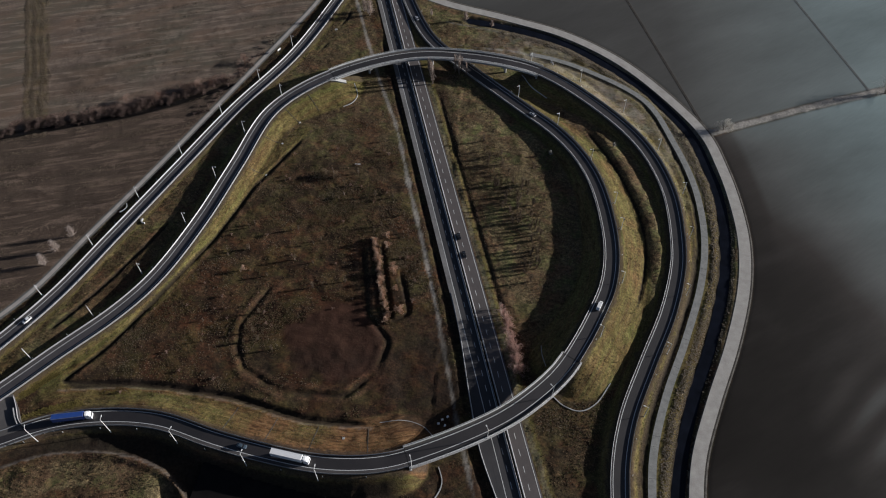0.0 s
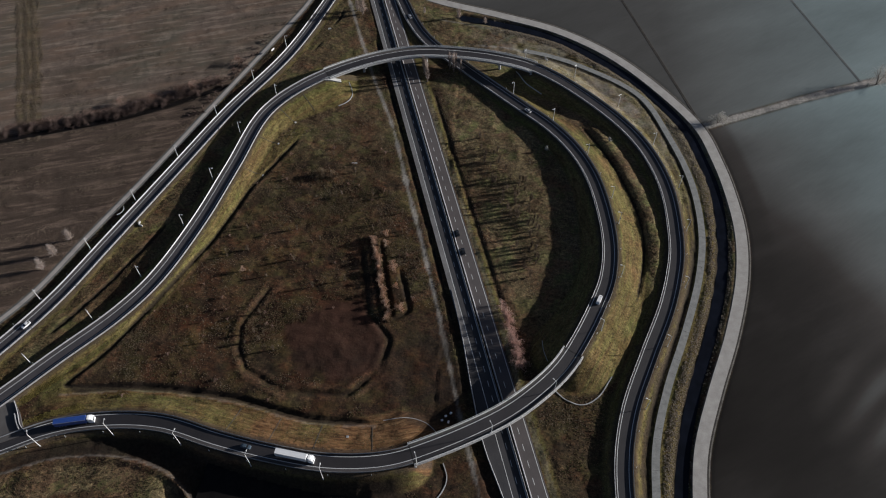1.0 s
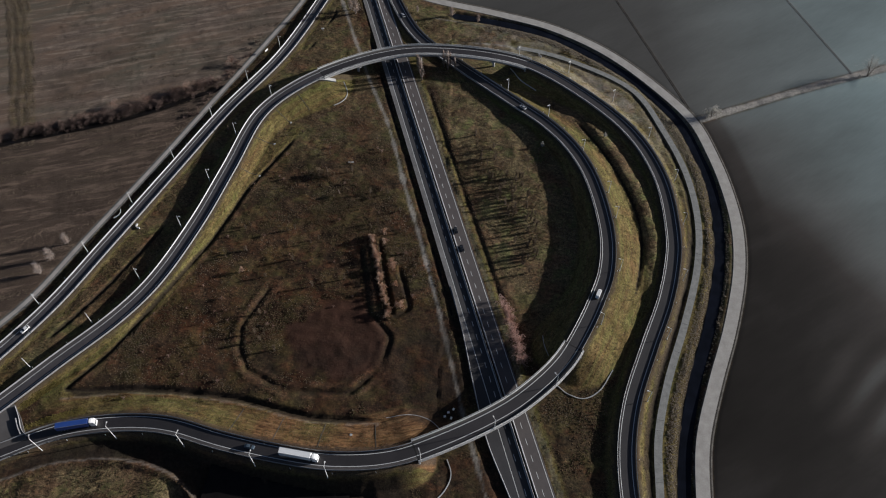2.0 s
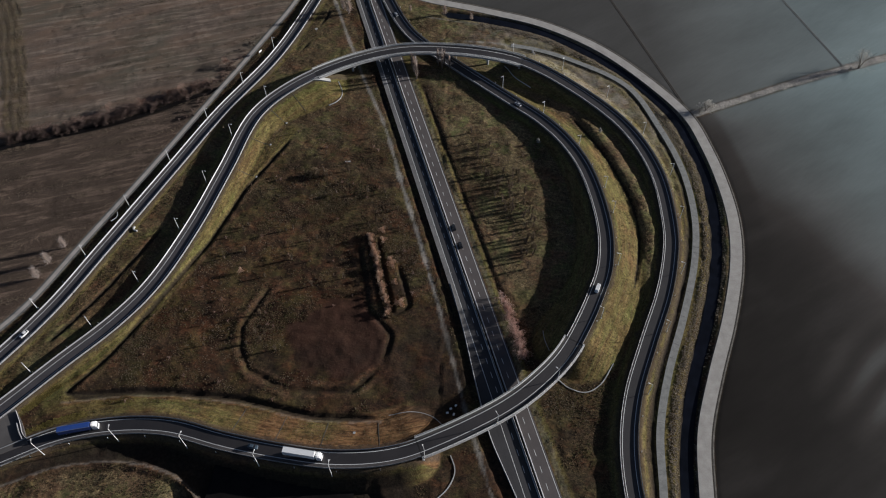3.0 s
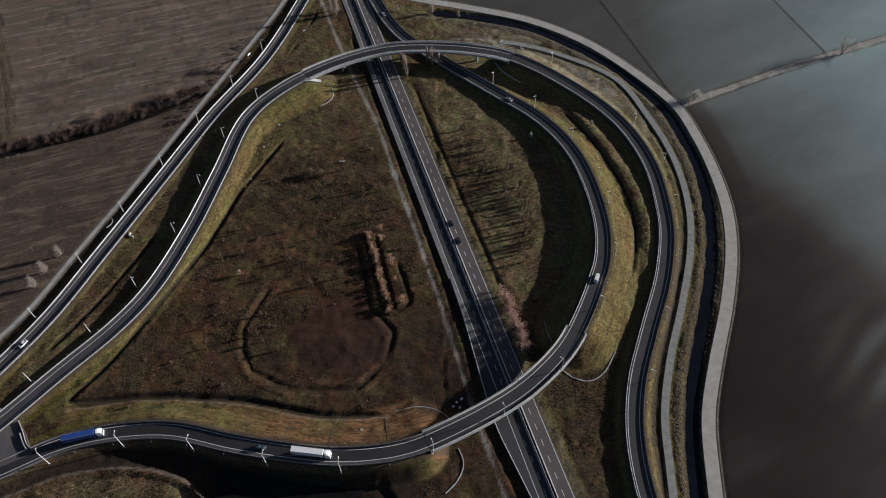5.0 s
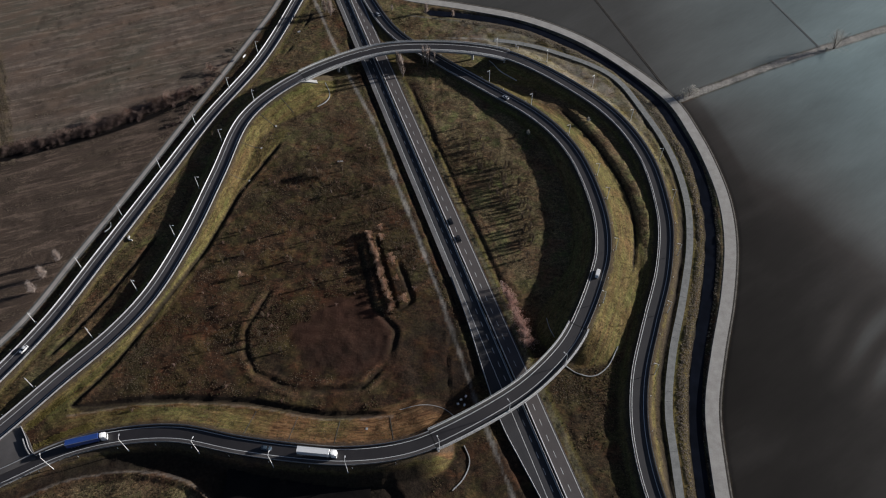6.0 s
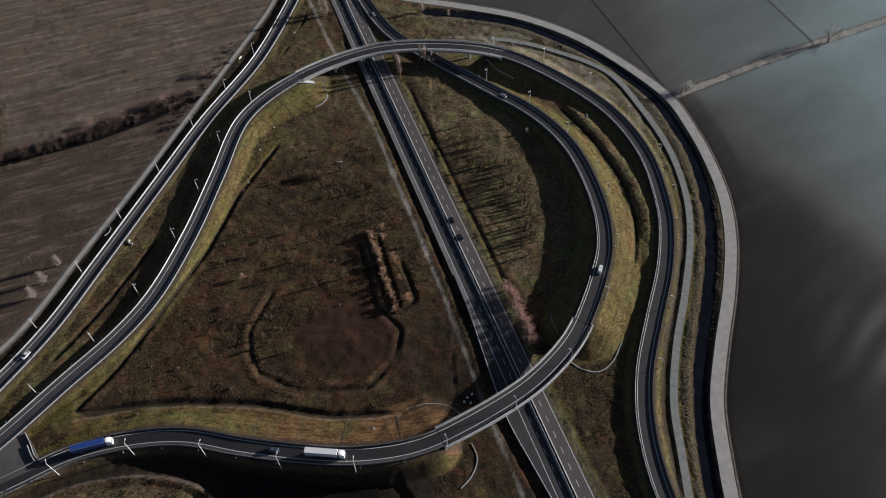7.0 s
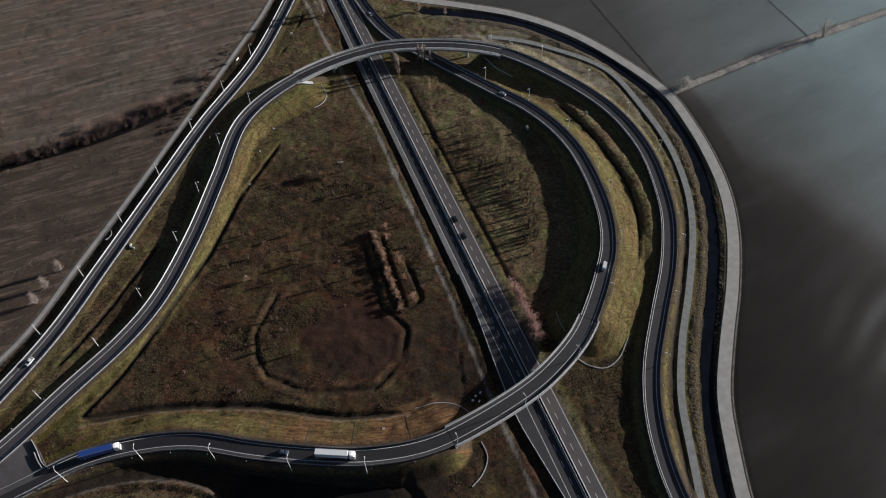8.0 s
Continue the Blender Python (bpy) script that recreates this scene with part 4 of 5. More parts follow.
bay_faces = [(k, k + 1, n_bay + k + 1, n_bay + k) for k in range(n_bay - 1)] + [(k + 1, k, 2 * n_bay + k, 2 * n_bay + k + 1) for k in range(n_bay - 1)]
# the shade on the lay-by is put into its dark asphalt
bay = new("road", mesh_of("road", bay_verts, bay_faces, M["asphalt_dark"]))
tagged(bay, "tapering asphalt lay-by lane beside the motorway", "road", kind="structure")
swept("edge_line", offset(bay_out, -0.5), strip(0, 0.2), M["paint"], bay)
farm_road = road(offset(P_FARM, 0, 0.06), 1.05, M["gravel"], "pale gravel farm road along the ploughed field")
for o_ in (-1.42, 1.42):
    swept("margin", offset(P_FARM, o_, 0.03), [(-0.36, -0.3), (-0.36, 0.0), (0.36, 0.0), (0.36, -0.3)], M["soil_pale"], farm_road, "trodden grassy margin")
path_road = road(offset(P_PATH, 0, 0.06), 1.7, M["path"], "grey asphalt service path between grass strips")
crack = mesh_of("crack", [(x_, y_, z_) for z_ in (-0.02, 0.006) for x_, y_ in ((-0.04, -1.5), (0.05, -1.46), (0.03, 1.5), (-0.05, 1.44))], [(3, 2, 1, 0), (4, 5, 6, 7), (0, 1, 5, 4), (1, 2, 6, 5), (2, 3, 7, 6), (3, 0, 4, 7)], M["joint"])
rc = random.Random(5)
s_ = 70.0
while s_ < length_of(P_PATH) - 15:
    q_, turn_ = at_station(offset(P_PATH, 0, 0.06), s_)
    c_ = child(new("crack", crack), path_road)
    c_.matrix_world = Matrix.Translation(q_) @ Matrix.Rotation(turn_ + rc.uniform(-0.15, 0.15), 4, "Z")
    s_ += rc.choice((2.0, 9.0, 16.0, 24.0)) + rc.uniform(0, 8.0)
lane = road(offset(P_LANE, 0, 0.08), 2.9, M["lane"], "pale dusty country lane beside the wet field")
swept("margin", offset(P_LANE, 0, 0.03), [(2.9, -0.3), (2.9, 0.0), (3.55, 0.0), (3.55, -0.3)], M["soil_dark"], lane, "dark muddy margin")
swept("margin", offset(P_LANE, 0, 0.05), [(3.55, -0.3), (3.55, 0.0), (4.15, -0.02), (4.15, -0.3)], M["verge_pale"], lane, "bleached grass margin")

dash = mesh_of("lane_dash", [(-1.5, -0.09, 0.004), (1.5, -0.09, 0.004), (1.5, 0.09, 0.004), (-1.5, 0.09, 0.004), (-1.5, -0.09, 0.012), (1.5, -0.09, 0.012), (1.5, 0.09, 0.012), (-1.5, 0.09, 0.012)],
               [(3, 2, 1, 0), (4, 5, 6, 7), (0, 1, 5, 4), (1, 2, 6, 5), (2, 3, 7, 6), (3, 0, 4, 7)], M["paint"])
for parent_, o_, s0_ in ((motor_e, 3.6, 180.0), (motor_w, -3.4, 182.0)):
    line_ = offset(P_MOTOR, o_)
    for k_ in range(62):
        q_, turn_ = at_station(line_, s0_ + 7.5 * k_)
        d_ = child(new("lane_dash", dash), parent_)
        d_.matrix_world = Matrix.Translation(q_) @ Matrix.Rotation(turn_, 4, "Z")

# paved apron between the two ramps
bm = bmesh.new()
apron = [(-187, 137.5), (-181.7, 131), (-175.8, 121.6), (-193.4, 113.4), (-212, 107), (-204, 122), (-196, 132)]
top = [bm.verts.new((x, y, 0.95)) for x, y in apron]
low = [bm.verts.new((x, y, 0.3)) for x, y in apron]
bm.faces.new(top)
for k in range(len(apron)):
    bm.faces.new((top[k], low[k], low[(k + 1) % len(apron)], top[(k + 1) % len(apron)]))
me = bpy.data.meshes.new("pavement")
bmesh.ops.recalc_face_normals(bm, faces=bm.faces)
bm.to_mesh(me)
bm.free()
me.materials.append(M["asphalt_old"])
tagged(new("pavement", me), "worn grey asphalt apron between two ramps", "pavement", kind="structure")


# ---- guardrails ----
def guardrail(path, o, label, tall=0.90, post=4.0, group="guardrails"):
    root = empty("guardrail", Matrix.Identity(4), label, "guardrail", group)
    f = 1 if o > 0 else -1
    wave = [(1.05, 0.0), (0.80, 0.0), (0.70, 0.08), (0.60, 0.0), (0.48, 0.08), (0.38, 0.02), (0.28, 0.08), (0.18, 0.0), (0.08, 0.08), (0.0, 0.0)]
    swept("rail", path, [(o - w * f, tall - h) for h, w in wave] + [(o + 0.05 * f, tall), (o + 0.05 * f, tall - 1.05)], M["steel"], root)
    verts, faces = [], []
    line = offset(path, o + 0.12 * f)
    for s in np.arange(0, length_of(line), post):
        q, a = at_station(line, s)
        c, n = math.cos(a) * 0.06, math.sin(a) * 0.06
        k = len(verts)
        for z in (-0.5, tall - 0.1):
            verts += [(q[0] + c - n, q[1] + n + c, q[2] + z), (q[0] - c - n, q[1] - n + c, q[2] + z), (q[0] - c + n, q[1] - n - c, q[2] + z), (q[0] + c + n, q[1] + n - c, q[2] + z)]
        faces += [(k + 4, k + 5, k + 6, k + 7)] + [(k + j, k + (j + 1) % 4, k + 4 + (j + 1) % 4, k + 4 + j) for j in range(4)]
    ob = child(new("posts", mesh_of("posts", verts, faces, M["steel"])), root)
    tagged(ob, kind="stuff")
    return root


loop_a, loop_mid, loop_b, loop_s = spans(P_LOOP, BRIDGES["loop"])
ring_a, ring_mid, ring_b, ring_s = spans(P_RING, BRIDGES["ring"])
for piece_ in (loop_a, loop_b, ring_a, ring_b, P_WEST):
    rail_o = 4.05 if piece_ is ring_b else 3.7 if piece_ is P_WEST else 3.9
    guardrail(piece_, rail_o, "galvanised steel guardrail on the outer road edge")
    guardrail(piece_, -rail_o, "galvanised steel guardrail on the inner road edge")
guardrail(bay_out, -0.2, "steel guardrail along the lay-by lane", 0.7)
guardrail(offset(P_MOTOR, 0.25), 0.0 + 0.25, "double steel guardrail in the motorway median", 0.8)
guardrail(offset(P_MOTOR, -0.25), -0.25, "double steel guardrail in the motorway median beside it", 0.8)


# ---- bridges ----
def bridge(mid, label, pier_at):
    root = empty("bridge", Matrix.Identity(4), label, "bridge")
    swept("deck", mid, [(-5.1, -0.32), (-4.3, -1.5), (4.3, -1.5), (5.1, -0.32)], M["concrete"], root, "grey concrete deck")
    for f in (-1, 1):
        swept("kerb", mid, sorted([(f * 4.42, -0.33), (f * 4.42, 0.16), (f * 5.15, 0.2), (f * 5.15, -0.6)], key=lambda q: 0) if f > 0 else [(-5.15, -0.6), (-5.15, 0.2), (-4.42, 0.16), (-4.42, -0.33)], M["kerb_concrete"], root)
        swept("gutter", mid, [(f * 3.64, -0.33), (f * 3.64, -0.02), (f * 4.43, -0.02), (f * 4.43, -0.33)] if f > 0 else [(-4.43, -0.33), (-4.43, -0.02), (-3.64, -0.02), (-3.64, -0.33)], M["concrete_dark"], root)
        rail = swept("parapet", mid, [(f * 4.52 - 0.06, 0.4), (f * 4.52 - 0.06, 0.95), (f * 4.52 + 0.06, 0.95), (f * 4.52 + 0.06, 0.4)], M["lamp_steel"], root, "galvanised bridge parapet rail")
        swept("top_rail", mid, [(f * 4.95 - 0.05, 1.10), (f * 4.95 - 0.05, 1.2), (f * 4.95 + 0.05, 1.2), (f * 4.95 + 0.05, 1.10)], M["lamp_steel"], rail)
        bm = bmesh.new()
        for o, tall in ((4.52, 0.95), (4.95, 1.12)):
            line = offset(mid, f * o)
            for s in np.arange(1, length_of(line), 1.7):
                q, a = at_station(line, s)
                n = len(bm.verts)
                box(bm, -0.05, 0.05, -0.05, 0.05, 0.1, tall)
                bm.verts.ensure_lookup_table()
                bmesh.ops.transform(bm, matrix=Matrix.Translation(q) @ Matrix.Rotation(a, 4, "Z"), verts=bm.verts[n:])
        tagged(part("posts", bm, M["lamp_steel"], root), kind="stuff")
    for s in (0.3, length_of(mid) - 0.3):
        q, a = at_station(mid, s)
        bm = box(bmesh.new(), -0.35, 0.35, -4.0, 4.0, 0.003, 0.012)
        ob = part("expansion_joint", bm, M["joint"], root, "black rubber expansion joint")
        ob.matrix_world = Matrix.Translation(q) @ Matrix.Rotation(a, 4, "Z")
        bm = box(bmesh.new(), -0.7, 0.7, -5.2, 5.2, -min(q[2], 4.5), -1.45, 0.08)
        ob = part("abutment", bm, M["concrete"], root, "pale concrete abutment wall")
        ob.matrix_world = Matrix.Translation(q) @ Matrix.Rotation(a, 4, "Z")
    for x, y in pier_at:
        q, a = at_station(mid, station_near(mid, x, y))
        bm = bmesh.new()
        tube(bm, (0, 0, -q[2] - 0.6), (0, 0, -2.4), 0.75, 0.75, 12)
        pier = part("pier", bm, M["concrete"], root, "round concrete pier with a cross head")
        pier.matrix_world = Matrix.Translation(q) @ Matrix.Rotation(a, 4, "Z")
        bm = box(bmesh.new(), -0.8, 0.8, -4.4, 4.4, -2.4, -1.5, 0.12)
        head = part("cross_head", bm, M["concrete"], pier)
    return root


bridge(loop_mid, "curved concrete flyover carrying the loop ramp over the motorway", ((12, 129), (47, 153)))
bridge(ring_mid, "curved concrete flyover carrying the ring ramp over the motorway", ((-58, 366), (-20, 377), (25, 373)))


# ---- street lamps ----
def street_lamp(tall):
    root = empty("street_lamp", Matrix.Identity(4), "white galvanised street lamp with a short arm on the verge", "street lamp", "street lamps")
    bm = bmesh.new()
    tube(bm, (0, 0, -0.5), (0, 0, tall), 0.17, 0.11, 8)
    part("pole", bm, M["lamp_steel"], root)
    bm = bmesh.new()
    tube(bm, (0, 0, tall - 0.1), (0, 1.5, tall + 0.15), 0.07, 0.06, 6)
    arm = part("arm", bm, M["lamp_steel"], root)
    bm = box(bmesh.new(), -0.2, 0.2, 1.3, 2.15, tall + 0.05, tall + 0.22, 0.05)
    part("lamp_head", bm, M["lamp_steel"], arm)
    bm = box(bmesh.new(), -0.25, 0.25, -0.25, 0.25, -0.4, 0.12, 0.03)
    part("base", bm, M["concrete"], root)
    return root


def lamps_along(path, tall, places, o=6.2, deck=False):
    first = None
    for s in places:
        q, a = at_station(path, s)
        x, y = q[0] + math.sin(a) * o, q[1] - math.cos(a) * o
        m = Matrix.Translation((x, y, q[2] + 0.1 if deck else float(height_at(x, y)))) @ Matrix.Rotation(a, 4, "Z")
        if first is None:
            first = street_lamp(tall)
            first.matrix_world = m
        else:
            copy_thing(first, m)


def lamps_at(path, tall, places):
    """Lamps at places on the verge, turned to the road."""
    first = None
    for x, y in places:
        q, a = at_station(path, station_near(path, x, y))
        m = Matrix.Translation((x, y, float(height_at(x, y)))) @ Matrix.Rotation(a, 4, "Z")
        if first is None:
            first = street_lamp(tall)
            first.matrix_world = m
        else:
            copy_thing(first, m)


LAMPS_RING = [(-106.6, 335.3), (-122.3, 305.3), (-130.1, 270.6), (-137.6, 238.0), (-151.0, 206.0), (-166.6, 180.3),
              (-186.8, 155.6), (96.5, 342.6), (113.5, 311.3), (123.9, 280.1), (41.6, 381.5), (71.6, 366.3)]
LAMPS_WEST = [(-110.7, 386.1), (-124.6, 352.5), (-139.8, 320.7), (-154.1, 287.1), (-168.5, 254.5), (-181.6, 221.2),
              (-195.3, 189.5)]
LAMPS_LOOP = [(34.0, 349.2), (57.0, 326.3), (74.8, 297.9), (85.8, 266.9)]
s_lamp = station_near(P_LOOP, -12, 116)
lamps_along(P_LOOP, 12.5, [s_lamp - s for s in (31.3, 61.5, 93.8, 127.0, 160.0, 192.0)])
lamps_along(P_LOOP, 9.0, [s_lamp + 5 + 33 * k for k in range(0, 3)], 4.8, True)
lamps_at(P_LOOP, 9.2, LAMPS_LOOP)
lamps_along(P_LOOP, 9.2, [station_near(P_LOOP, 88, 250) - 32.5 * k for k in range(0, 3)])
lamps_at(P_RING, 9.3, LAMPS_RING)
lamps_along(P_RING, 9.2, [station_near(P_RING, 118, 250) - 35 * k for k in range(0, 4)])
lamps_at(P_WEST, 9.2, LAMPS_WEST)


# ---- vehicles ----
def wheel_at(root, x, y, r=0.34, w=0.24):
    bm = bmesh.new()
    tube(bm, (x, y - w / 2, r), (x, y + w / 2, r), r, r, 14)
    tyre = part("wheel", bm, M["rubber"], root)
    bm = bmesh.new()
    f = 1 if y > 0 else -1
    tube(bm, (x, y + f * (w / 2 - 0.02), r), (x, y + f * (w / 2 + 0.02), r), r * 0.6, r * 0.55, 10)
    part("rim", bm, M["steel"], tyre)


def loft(rows):
    """Body from cross sections: x, half width low, half width high, bottom, top."""
    bm = bmesh.new()
    rings = []
    for x, w0, w1, z0, z1 in rows:
        rings.append([bm.verts.new(q) for q in ((x, -w0, z0), (x, -w0, z0 + 0.6 * (z1 - z0)), (x, -w1, z1), (x, w1, z1), (x, w0, z0 + 0.6 * (z1 - z0)), (x, w0, z0))])
    for a, c in zip(rings, rings[1:]):
        for k in range(6):
            bm.faces.new((a[k], a[(k + 1) % 6], c[(k + 1) % 6], c[k]))
    bm.faces.new(rings[0])
    bm.faces.new(rings[-1][::-1])
    return bm


def car(mat, label, van=False):
    root = empty("van" if van else "car", Matrix.Identity(4), label, "van" if van else "car")
    k, tall = (1.25, 2.1) if van else (1.0, 1.42)
    part("body", loft([(-2.15 * k, 0.72, 0.66, 0.42, 0.82), (-2.0 * k, 0.86, 0.78, 0.28, 0.95), (-1.0 * k, 0.9, 0.82, 0.25, 0.96), (0.9 * k, 0.9, 0.82, 0.25, 0.96), (1.95 * k, 0.86, 0.76, 0.28, 0.84), (2.2 * k, 0.68, 0.6, 0.42, 0.68)]), mat, root)
    if van:
        part("cabin", loft([(-2.6, 0.86, 0.8, 0.94, 1.95), (-2.2, 0.88, 0.82, 0.94, tall), (1.0, 0.88, 0.82, 0.94, tall), (1.5, 0.86, 0.78, 0.94, 1.6), (1.9, 0.8, 0.72, 0.9, 1.1)]), mat, root)
        part("windscreen", loft([(1.12, 0.78, 0.74, 1.55, 2.07), (1.95, 0.74, 0.68, 0.98, 1.16)]), M["glass"], root, "dark glass windscreen")
    else:
        part("window_band", loft([(-1.85, 0.74, 0.6, 0.9, 1.0), (-1.2, 0.78, 0.62, 0.92, 1.38), (0.25, 0.78, 0.62, 0.92, 1.38), (1.1, 0.74, 0.6, 0.9, 1.0)]), M["glass"], root, "dark tinted glass")
        part("roof", loft([(-1.25, 0.64, 0.58, 1.36, 1.42), (-0.9, 0.66, 0.6, 1.36, 1.46), (0.1, 0.66, 0.6, 1.36, 1.46), (0.35, 0.62, 0.56, 1.36, 1.41)]), mat, root)
    for x in (-1.35 * k, 1.35 * k):
        for y in (-0.8, 0.8):
            wheel_at(root, x, y)
    for y in (-0.6, 0.6):
        part("headlight", box(bmesh.new(), 2.1 * k, 2.2 * k, y - 0.14, y + 0.14, 0.58, 0.7, 0.02), M["steel"], root)
    return root


def truck(box_mat, label, tarp):
    root = empty("truck", Matrix.Identity(4), label, "truck")
    trailer = part("trailer", box(bmesh.new(), -8.3, 5.2, -1.27, 1.27, 1.15, 4.0, 0.06), box_mat, root, tarp)
    part("chassis", box(bmesh.new(), -8.2, 8.0, -0.45, 0.45, 0.7, 1.1), M["dark_body"], root)
    for y in (-1.26, 1.26):
        part("side_rail", box(bmesh.new(), -8.32, 5.22, y - 0.05, y + 0.05, 3.92, 4.04), M["steel"], trailer)
    part("cab", loft([(5.75, 1.2, 1.15, 0.9, 3.5), (6.3, 1.24, 1.18, 0.6, 3.75), (7.5, 1.24, 1.16, 0.5, 3.6), (8.1, 1.22, 1.05, 0.45, 2.9)]), M["white_body"], root, "white tractor cab")
    part("windscreen", loft([(7.75, 1.1, 1.02, 1.9, 3.3), (8.16, 1.08, 0.96, 1.85, 2.7)]), M["glass"], root)
    part("roof_fairing", loft([(5.8, 1.0, 0.9, 3.45, 3.98), (6.6, 0.9, 0.75, 3.5, 3.9), (7.3, 0.7, 0.5, 3.5, 3.66)]), M["white_body"], root)
    for x in (-6.6, -5.3, -4.0, 4.4, 7.2):
        for y in (-1.05, 1.05):
            wheel_at(root, x, y, 0.5, 0.32)
    return root


def park(ob, path, x, y, o, back=False):
    q, a = at_station(path, station_near(path, x, y))
    lift = 0.02
    ob.matrix_world = Matrix.Translation((q[0] + math.sin(a) * o, q[1] - math.cos(a) * o, q[2] + lift)) @ Matrix.Rotation(a + (math.pi if back else 0), 4, "Z")
    return ob


park(truck(M["white_body"], "white articulated lorry on the loop ramp", "white box trailer"), P_LOOP, -56, 116, -0.3)
park(truck(M["blue_body"], "articulated lorry with a blue trailer on the ramp", "blue tarpaulin trailer"), P_LOOP, -156, 127, -0.3)
park(car(M["navy_body"], "dark blue car following the lorry"), P_LOOP, -79, 120, -0.3)
park(car(M["white_body"], "white van on the loop ramp", True), P_LOOP, 73, 199, -0.3)
park(car(M["silver_body"], "silver car on the descending ramp"), P_LOOP, 43, 333, -0.3)
park(car(M["silver_body"], "pale car joining the motorway"), P_LOOP, -33, 422, -0.3)
park(car(M["white_body"], "white car on the slip road"), P_WEST, -196, 175, -0.3)
park(car(M["dark_body"], "black car on the motorway"), offset(P_MOTOR, 2.7), 5, 240, 0)
park(car(M["dark_body"], "black car on the motorway lane"), offset(P_MOTOR, 2.9), 9, 229, 0)


# ---- shrubs and trees ----
def twig_cloud(seed, tall, wide, count, thick):
    r = random.Random(seed)
    verts, faces = [], []
    for _ in range(count):
        a, h = r.uniform(0, 2 * math.pi), r.betavariate(2.2, 1.5)
        rad = wide * math.sqrt(r.random()) * math.sin(math.pi * min(0.98, 0.12 + 0.8 * h)) * (0.7 + 0.5 * math.sin(3 * a + seed))
        c = Vector((rad * math.cos(a), rad * math.sin(a), tall * (0.12 + 0.8 * h)))
        d = Vector((math.cos(a) * 0.5 + r.gauss(0, 0.35), math.sin(a) * 0.5 + r.gauss(0, 0.35), r.uniform(0.4, 1.2))).normalized()
        size = r.uniform(0.5, 1.0) * tall * 0.14
        u = d.orthogonal().normalized() * thick * r.uniform(0.6, 1.4)
        w = d.cross(u)
        k = len(verts)
        verts += [c - u * 0.5, c + u * 0.5, c + w * 0.8, c + d * size]
        faces += [(k, k + 1, k + 3), (k + 1, k + 2, k + 3), (k + 2, k, k + 3)]
    return verts, faces


def strand_cloud(seed, tall, wide, count, thick):
    """Long thin rods that rise from a trunk and lean outwards."""
    r = random.Random(seed)
    verts, faces = [], []
    for _ in range(count):
        a, h = r.uniform(0, 2 * math.pi), r.uniform(0.10, 0.80)
        c = Vector((r.gauss(0, 0.10) * wide, r.gauss(0, 0.10) * wide, tall * h))
        lean = r.uniform(0.15, 1.0) * wide * (1.15 - h)
        d = Vector((math.cos(a) * lean, math.sin(a) * lean, tall * r.uniform(0.10, 0.24)))
        u = d.orthogonal().normalized() * thick
        w = d.cross(u).normalized() * thick
        k = len(verts)
        verts += [c - u * 0.5, c + u * 0.5, c + w * 0.8, c + d]
        faces += [(k, k + 1, k + 3), (k + 1, k + 2, k + 3), (k + 2, k, k + 3)]
        for _2 in range(3):
            s = c + d * r.uniform(0.3, 0.9)
            e = s + Vector((r.gauss(0, 0.25) * wide, r.gauss(0, 0.25) * wide, tall * r.uniform(0.02, 0.07)))
            k = len(verts)
            verts += [s - u * 0.35, s + u * 0.35, s + w * 0.5, e]
            faces += [(k, k + 1, k + 3), (k + 1, k + 2, k + 3), (k + 2, k, k + 3)]
    return verts, faces


def shrub(name, seed, tall, wide, count, mat, label, category, group, thick=0.09, cloud=twig_cloud):
    root = empty(name, Matrix.Identity(4), label, category, group)
    r = random.Random(seed)
    bm = bmesh.new()
    for k in range(3):
        a = 2 * math.pi * k / 3 + r.uniform(-0.5, 0.5)
        mid = Vector((math.cos(a) * wide * 0.16, math.sin(a) * wide * 0.16, tall * 0.4))
        tube(bm, (math.cos(a) * 0.06, math.sin(a) * 0.06, -0.3), mid, 0.025 * tall, 0.016 * tall, 5)
        for j in range(3):
            b_ = a + r.uniform(-1.2, 1.2)
            tube(bm, mid, mid + Vector((math.cos(b_) * wide * 0.4, math.sin(b_) * wide * 0.4, tall * r.uniform(0.25, 0.5))), 0.013 * tall, 0.004 * tall, 4)
    part("trunk", bm, M["bark"], root)
    child(new("crown", mesh_of("crown", *cloud(seed, tall, wide, count, thick), mat)), root)
    return root


def plant(kinds, places, seed):
    """Copies of the given plants, turned and sized at random, at places on the ground."""
    r = random.Random(seed)
    used = set()
    for x, y, size in places:
        ob = r.choice(kinds)
        m = Matrix.Translation((x, y, float(height_at(x, y)) - 0.05)) @ Matrix.Rotation(r.uniform(0, 6.28), 4, "Z")
        if ob not in used:
            used.add(ob)
            ob.matrix_world = m
            ob.scale = (size,) * 3
            continue
        c = copy_thing(ob, m)
        c.scale = (size,) * 3


def scattered(path, count, spread, s0, s1, seed):
    r = random.Random(seed)
    out = []
    n = length_of(path)
    for _ in range(count):
        q, a = at_station(path, r.uniform(s0, s1) * n)
        o = r.gauss(0, spread)
        out.append((q[0] + math.sin(a) * o, q[1] - math.cos(a) * o, r.uniform(0.6, 1.25)))
    return out


red_shrubs = [shrub("shrub", 11 + k, 6.2, 3.3, 380, M["twig_red"], "leafless reddish shrub by the motorway", "shrub", "shrubs by the motorway", 0.10) for k in range(2)]
tan_shrubs = [shrub("shrub", 21 + k, 4.4, 2.3, 620, M["twig_tan"], "bare tan shrub beside the pond", "shrub", "shrubs beside the pond", 0.11) for k in range(2)]
hedge_shrubs = [shrub("bush", 31 + k, 3.3, 4.0, 1900, M["twig_dense"], "leafless brown bush in the field hedge", "bush", "hedge bushes", 0.06) for k in range(3)]
